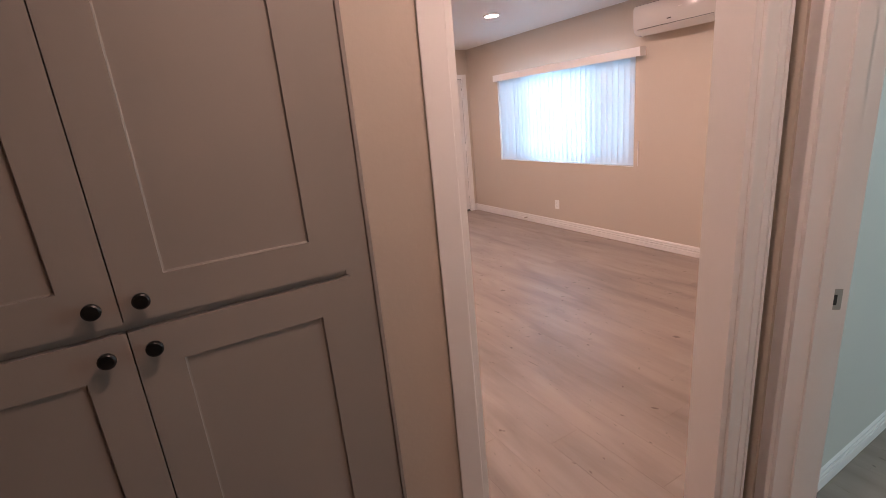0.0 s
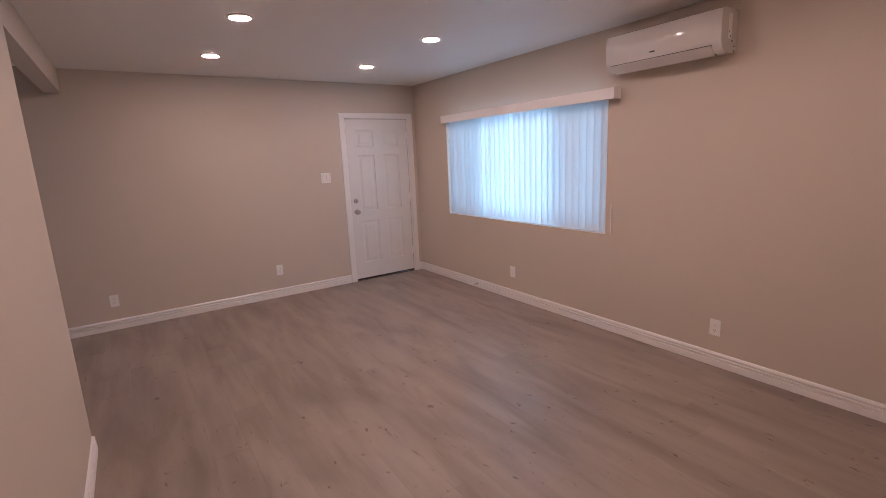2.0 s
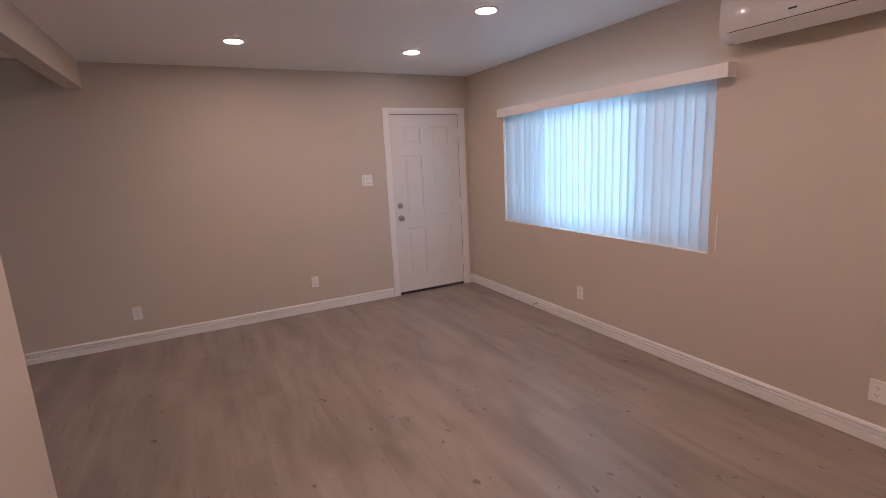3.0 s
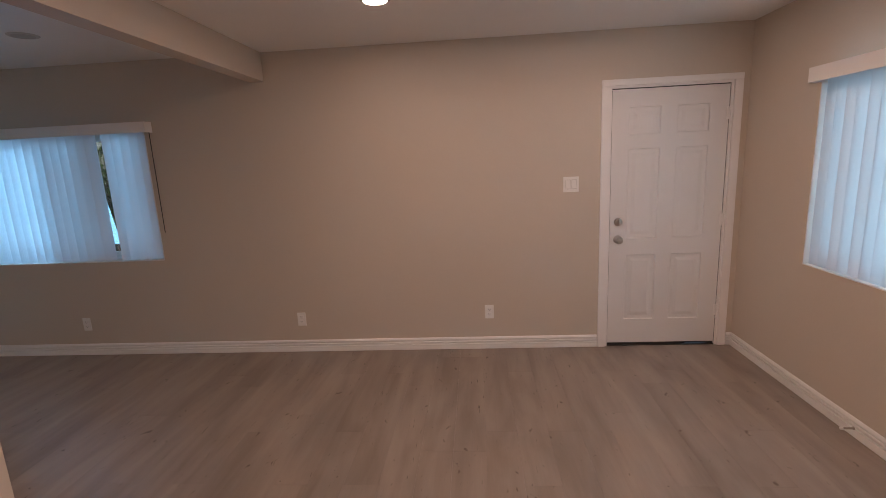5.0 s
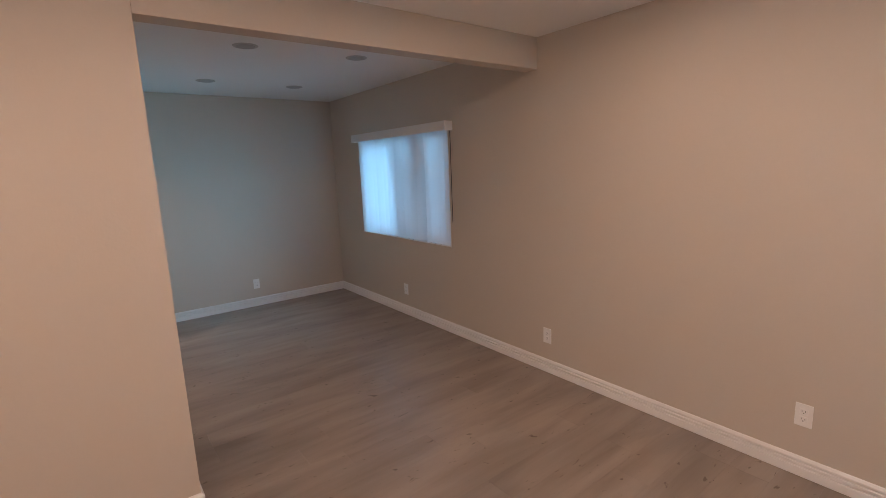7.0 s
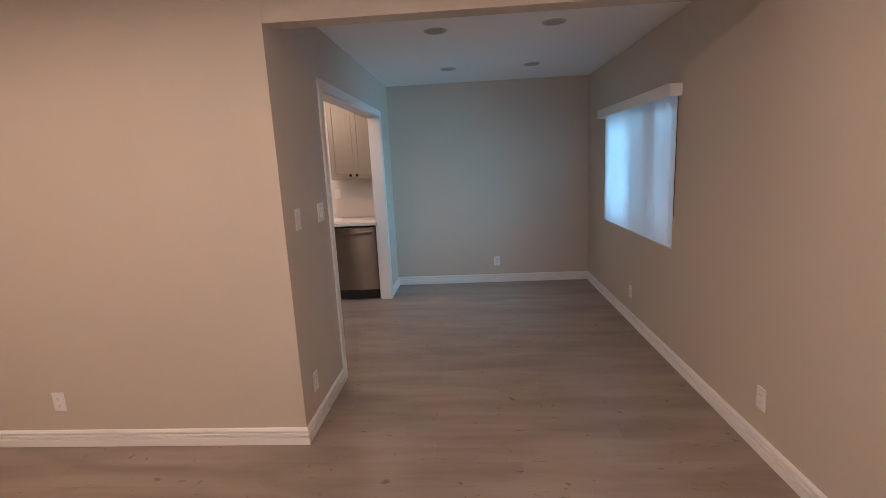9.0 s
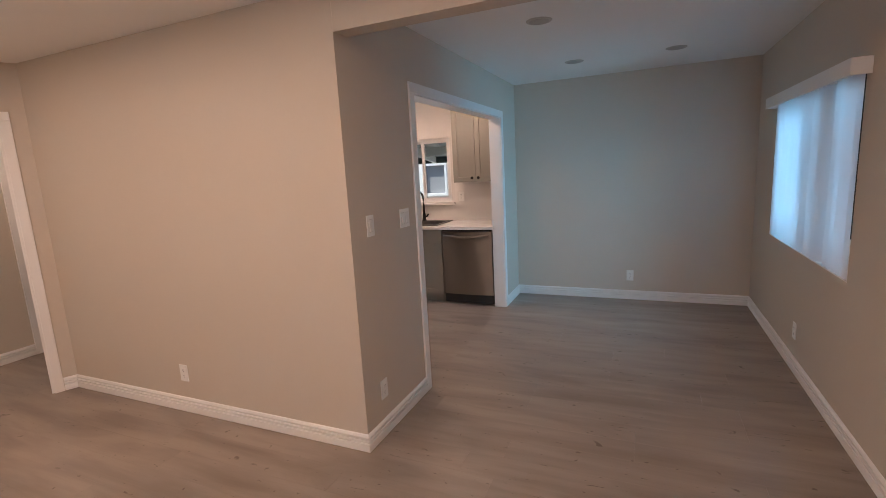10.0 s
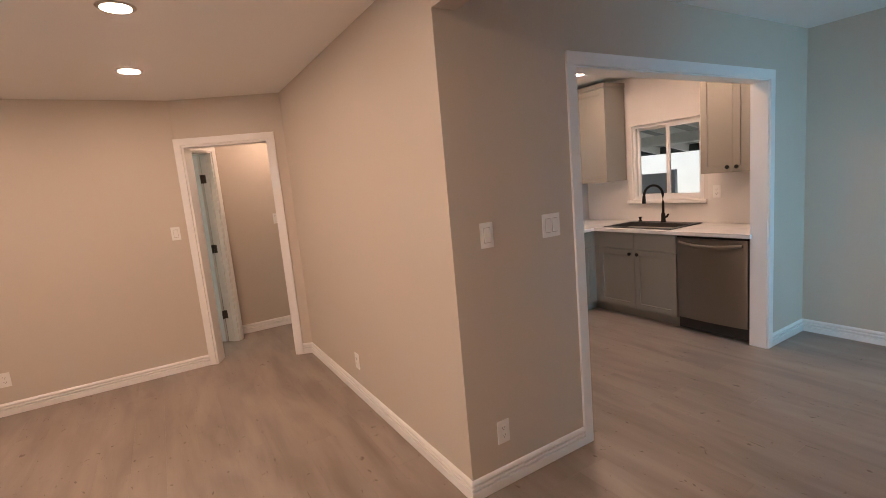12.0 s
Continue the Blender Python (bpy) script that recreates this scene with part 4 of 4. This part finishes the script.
for k in range(16):
    y = -3.4 + k * 0.61
    part("rafter", boxes((-4.3, -0.01, y, y + 0.05, -0.14, -0.001), bevel=0.003), BEAMWOOD, pr, "pale painted rafter")
part("beam", boxes((-2.75, -2.65, -3.5, 6.0, -0.30, -0.141), bevel=0.003), BEAMWOOD, pr, "pale painted cross beam")
part("fascia", boxes((-4.34, -4.301, -3.5, 6.0, -0.13, 0.03)), DECKING, pr, "dark eaves board")
for y in (-3.2, 5.6):
    pt = thing("patio_post", Matrix.Translation((W - 0.17 - 2.62, y, -0.15)), "pale painted post under the patio beam", "post", "patio posts")
    part("shaft", boxes((-0.045, 0.045, -0.045, 0.045, 0, 1.93), bevel=0.004), BEAMWOOD, pt)
    part("foot", boxes((-0.06, 0.06, -0.06, 0.06, 0, 0.05), bevel=0.004), BEAMWOOD, pt)
nb = thing("neighbour_house", Matrix.Translation((-9.0, 0, -0.15)), "white stucco neighbouring house with a small window", "house")
part("wall", wall_bm((0, -8), (0, 8), -0.2, 3.4, [(7.80, 8.50, 1.0, 1.85)]), STUCCO, nb)
nw = part("window", boxes((-0.1, 0.02, -0.20, -0.14, 1.0, 1.85), (-0.1, 0.02, 0.44, 0.5, 1.0, 1.85), (-0.1, 0.02, -0.14, 0.44, 1.0, 1.06), (-0.1, 0.02, -0.14, 0.44, 1.79, 1.85)), VINYL, nb)
part("pane", boxes((-0.09, -0.08, -0.14, 0.44, 1.06, 1.79)), GATEGREY, nw)
part("roof", boxes((-3, 0.5, -8.2, 8.2, 3.4, 3.55)), DECKING, nb)
gt = thing("yard_gate", Matrix.Translation((-7.6, 0, -0.15)), "grey boarded yard gate on posts", "gate")
for k in range(15):
    part("board", boxes((0, 0.03, -1.95 + k * 0.12, -1.95 + k * 0.12 + 0.117, 0.05, 1.44)), GATEGREY, gt)
part("rail", boxes((0.03, 0.06, -1.95, -0.15, 1.25, 1.33)), GATEGREY, gt)
for y in (-2.03, -0.15):
    part("post", boxes((-0.03, 0.06, y, y + 0.08, 0, 1.50)), GATEGREY, gt)

# hedge, tree and fence behind the dining window
fn = thing("fence", Matrix.Translation((0, N + 3.6, -0.15)), "dark weathered board fence behind the garden", "fence")
for k in range(44):
    part("board", boxes((-5.0 + k * 0.16, -5.0 + k * 0.16 + 0.145, 0, 0.02, 0, 1.55)), FENCE, fn)
for k in range(4):
    part("post", boxes((-5.0 + k * 2.3, -4.9 + k * 2.3, 0.02, 0.12, 0, 1.65)), FENCE, fn)


def tree(x, y, height, spread, seed, label):
    rnd = random.Random(seed)
    ob = thing("tree", Matrix.Translation((x, y, -0.15)), label, "tree", "garden trees")
    bm = tube(bmesh.new(), [(0, 0, 0), (0.04, 0.02, height * 0.25), (-0.03, 0.05, height * 0.5), (0.05, 0.0, height * 0.8)], [0.13, 0.10, 0.07, 0.02], 10)
    for k in range(7):
        a, z = rnd.uniform(0, 6.28), height * rnd.uniform(0.25, 0.6)
        l = spread * rnd.uniform(0.5, 0.9)
        tube(bm, [(0, 0, z), (l * 0.5 * math.cos(a), l * 0.5 * math.sin(a), z + l * 0.35), (l * math.cos(a), l * math.sin(a), z + l * 0.6)], [0.05, 0.035, 0.012], 8)
    part("trunk", bm, BARK, ob, "", True)
    cents = [(rnd.gauss(0, spread * 0.5), rnd.gauss(0, spread * 0.5), height * rnd.uniform(0.3, 1.0)) for _ in range(60)]
    vs, fs = [], []
    for c in cents:
        for _ in range(70):
            p = Vector(c) + Vector((rnd.gauss(0, 0.17), rnd.gauss(0, 0.17), rnd.gauss(0, 0.15)))
            q = Euler((rnd.uniform(0, 6.3), rnd.uniform(0, 6.3), rnd.uniform(0, 6.3))).to_matrix()
            s = rnd.uniform(0.035, 0.065)
            i = len(vs)
            vs += [p + q @ Vector(w) * s for w in ((-1, 0, 0), (0, -0.45, 0.1), (1, 0, 0), (0, 0.45, 0.1))]
            fs.append((i, i + 1, i + 2, i + 3))
    me = bpy.data.meshes.new("crown")
    me.from_pydata(vs, [], fs)
    me.materials.append(LEAF)
    cr = new("crown", me)
    cr.parent = ob
    return ob


tree(-2.5, N + 2.2, 3.2, 1.1, 4, "leafy green garden tree outside the dining window")
tree(0.6, N + 2.7, 3.6, 1.3, 9, "leafy green garden tree by the fence")

# ---- floor planks ----
PW, PL = 0.181, 1.22
pm = finish(boxes((0.0003, PW - 0.0003, 0.0004, PL - 0.0004, -0.0080, 0.0), bevel=0.0), "plank")
pm.materials.append(PLANK)
rnd = random.Random(7)
col = 0
x = W - 0.02
while x < E:
    y = FY + 0.02 - rnd.choice((0.12, 0.31, 0.50, 0.69, 0.88, 1.07))
    while y < N:
        if y + PL > FY and not (x < -1.75 and y + PL < 1.6):
            o = new("plank", pm)
            o.location = (x, y, 0)
            o.parent = slab
        y += PL
    x += PW
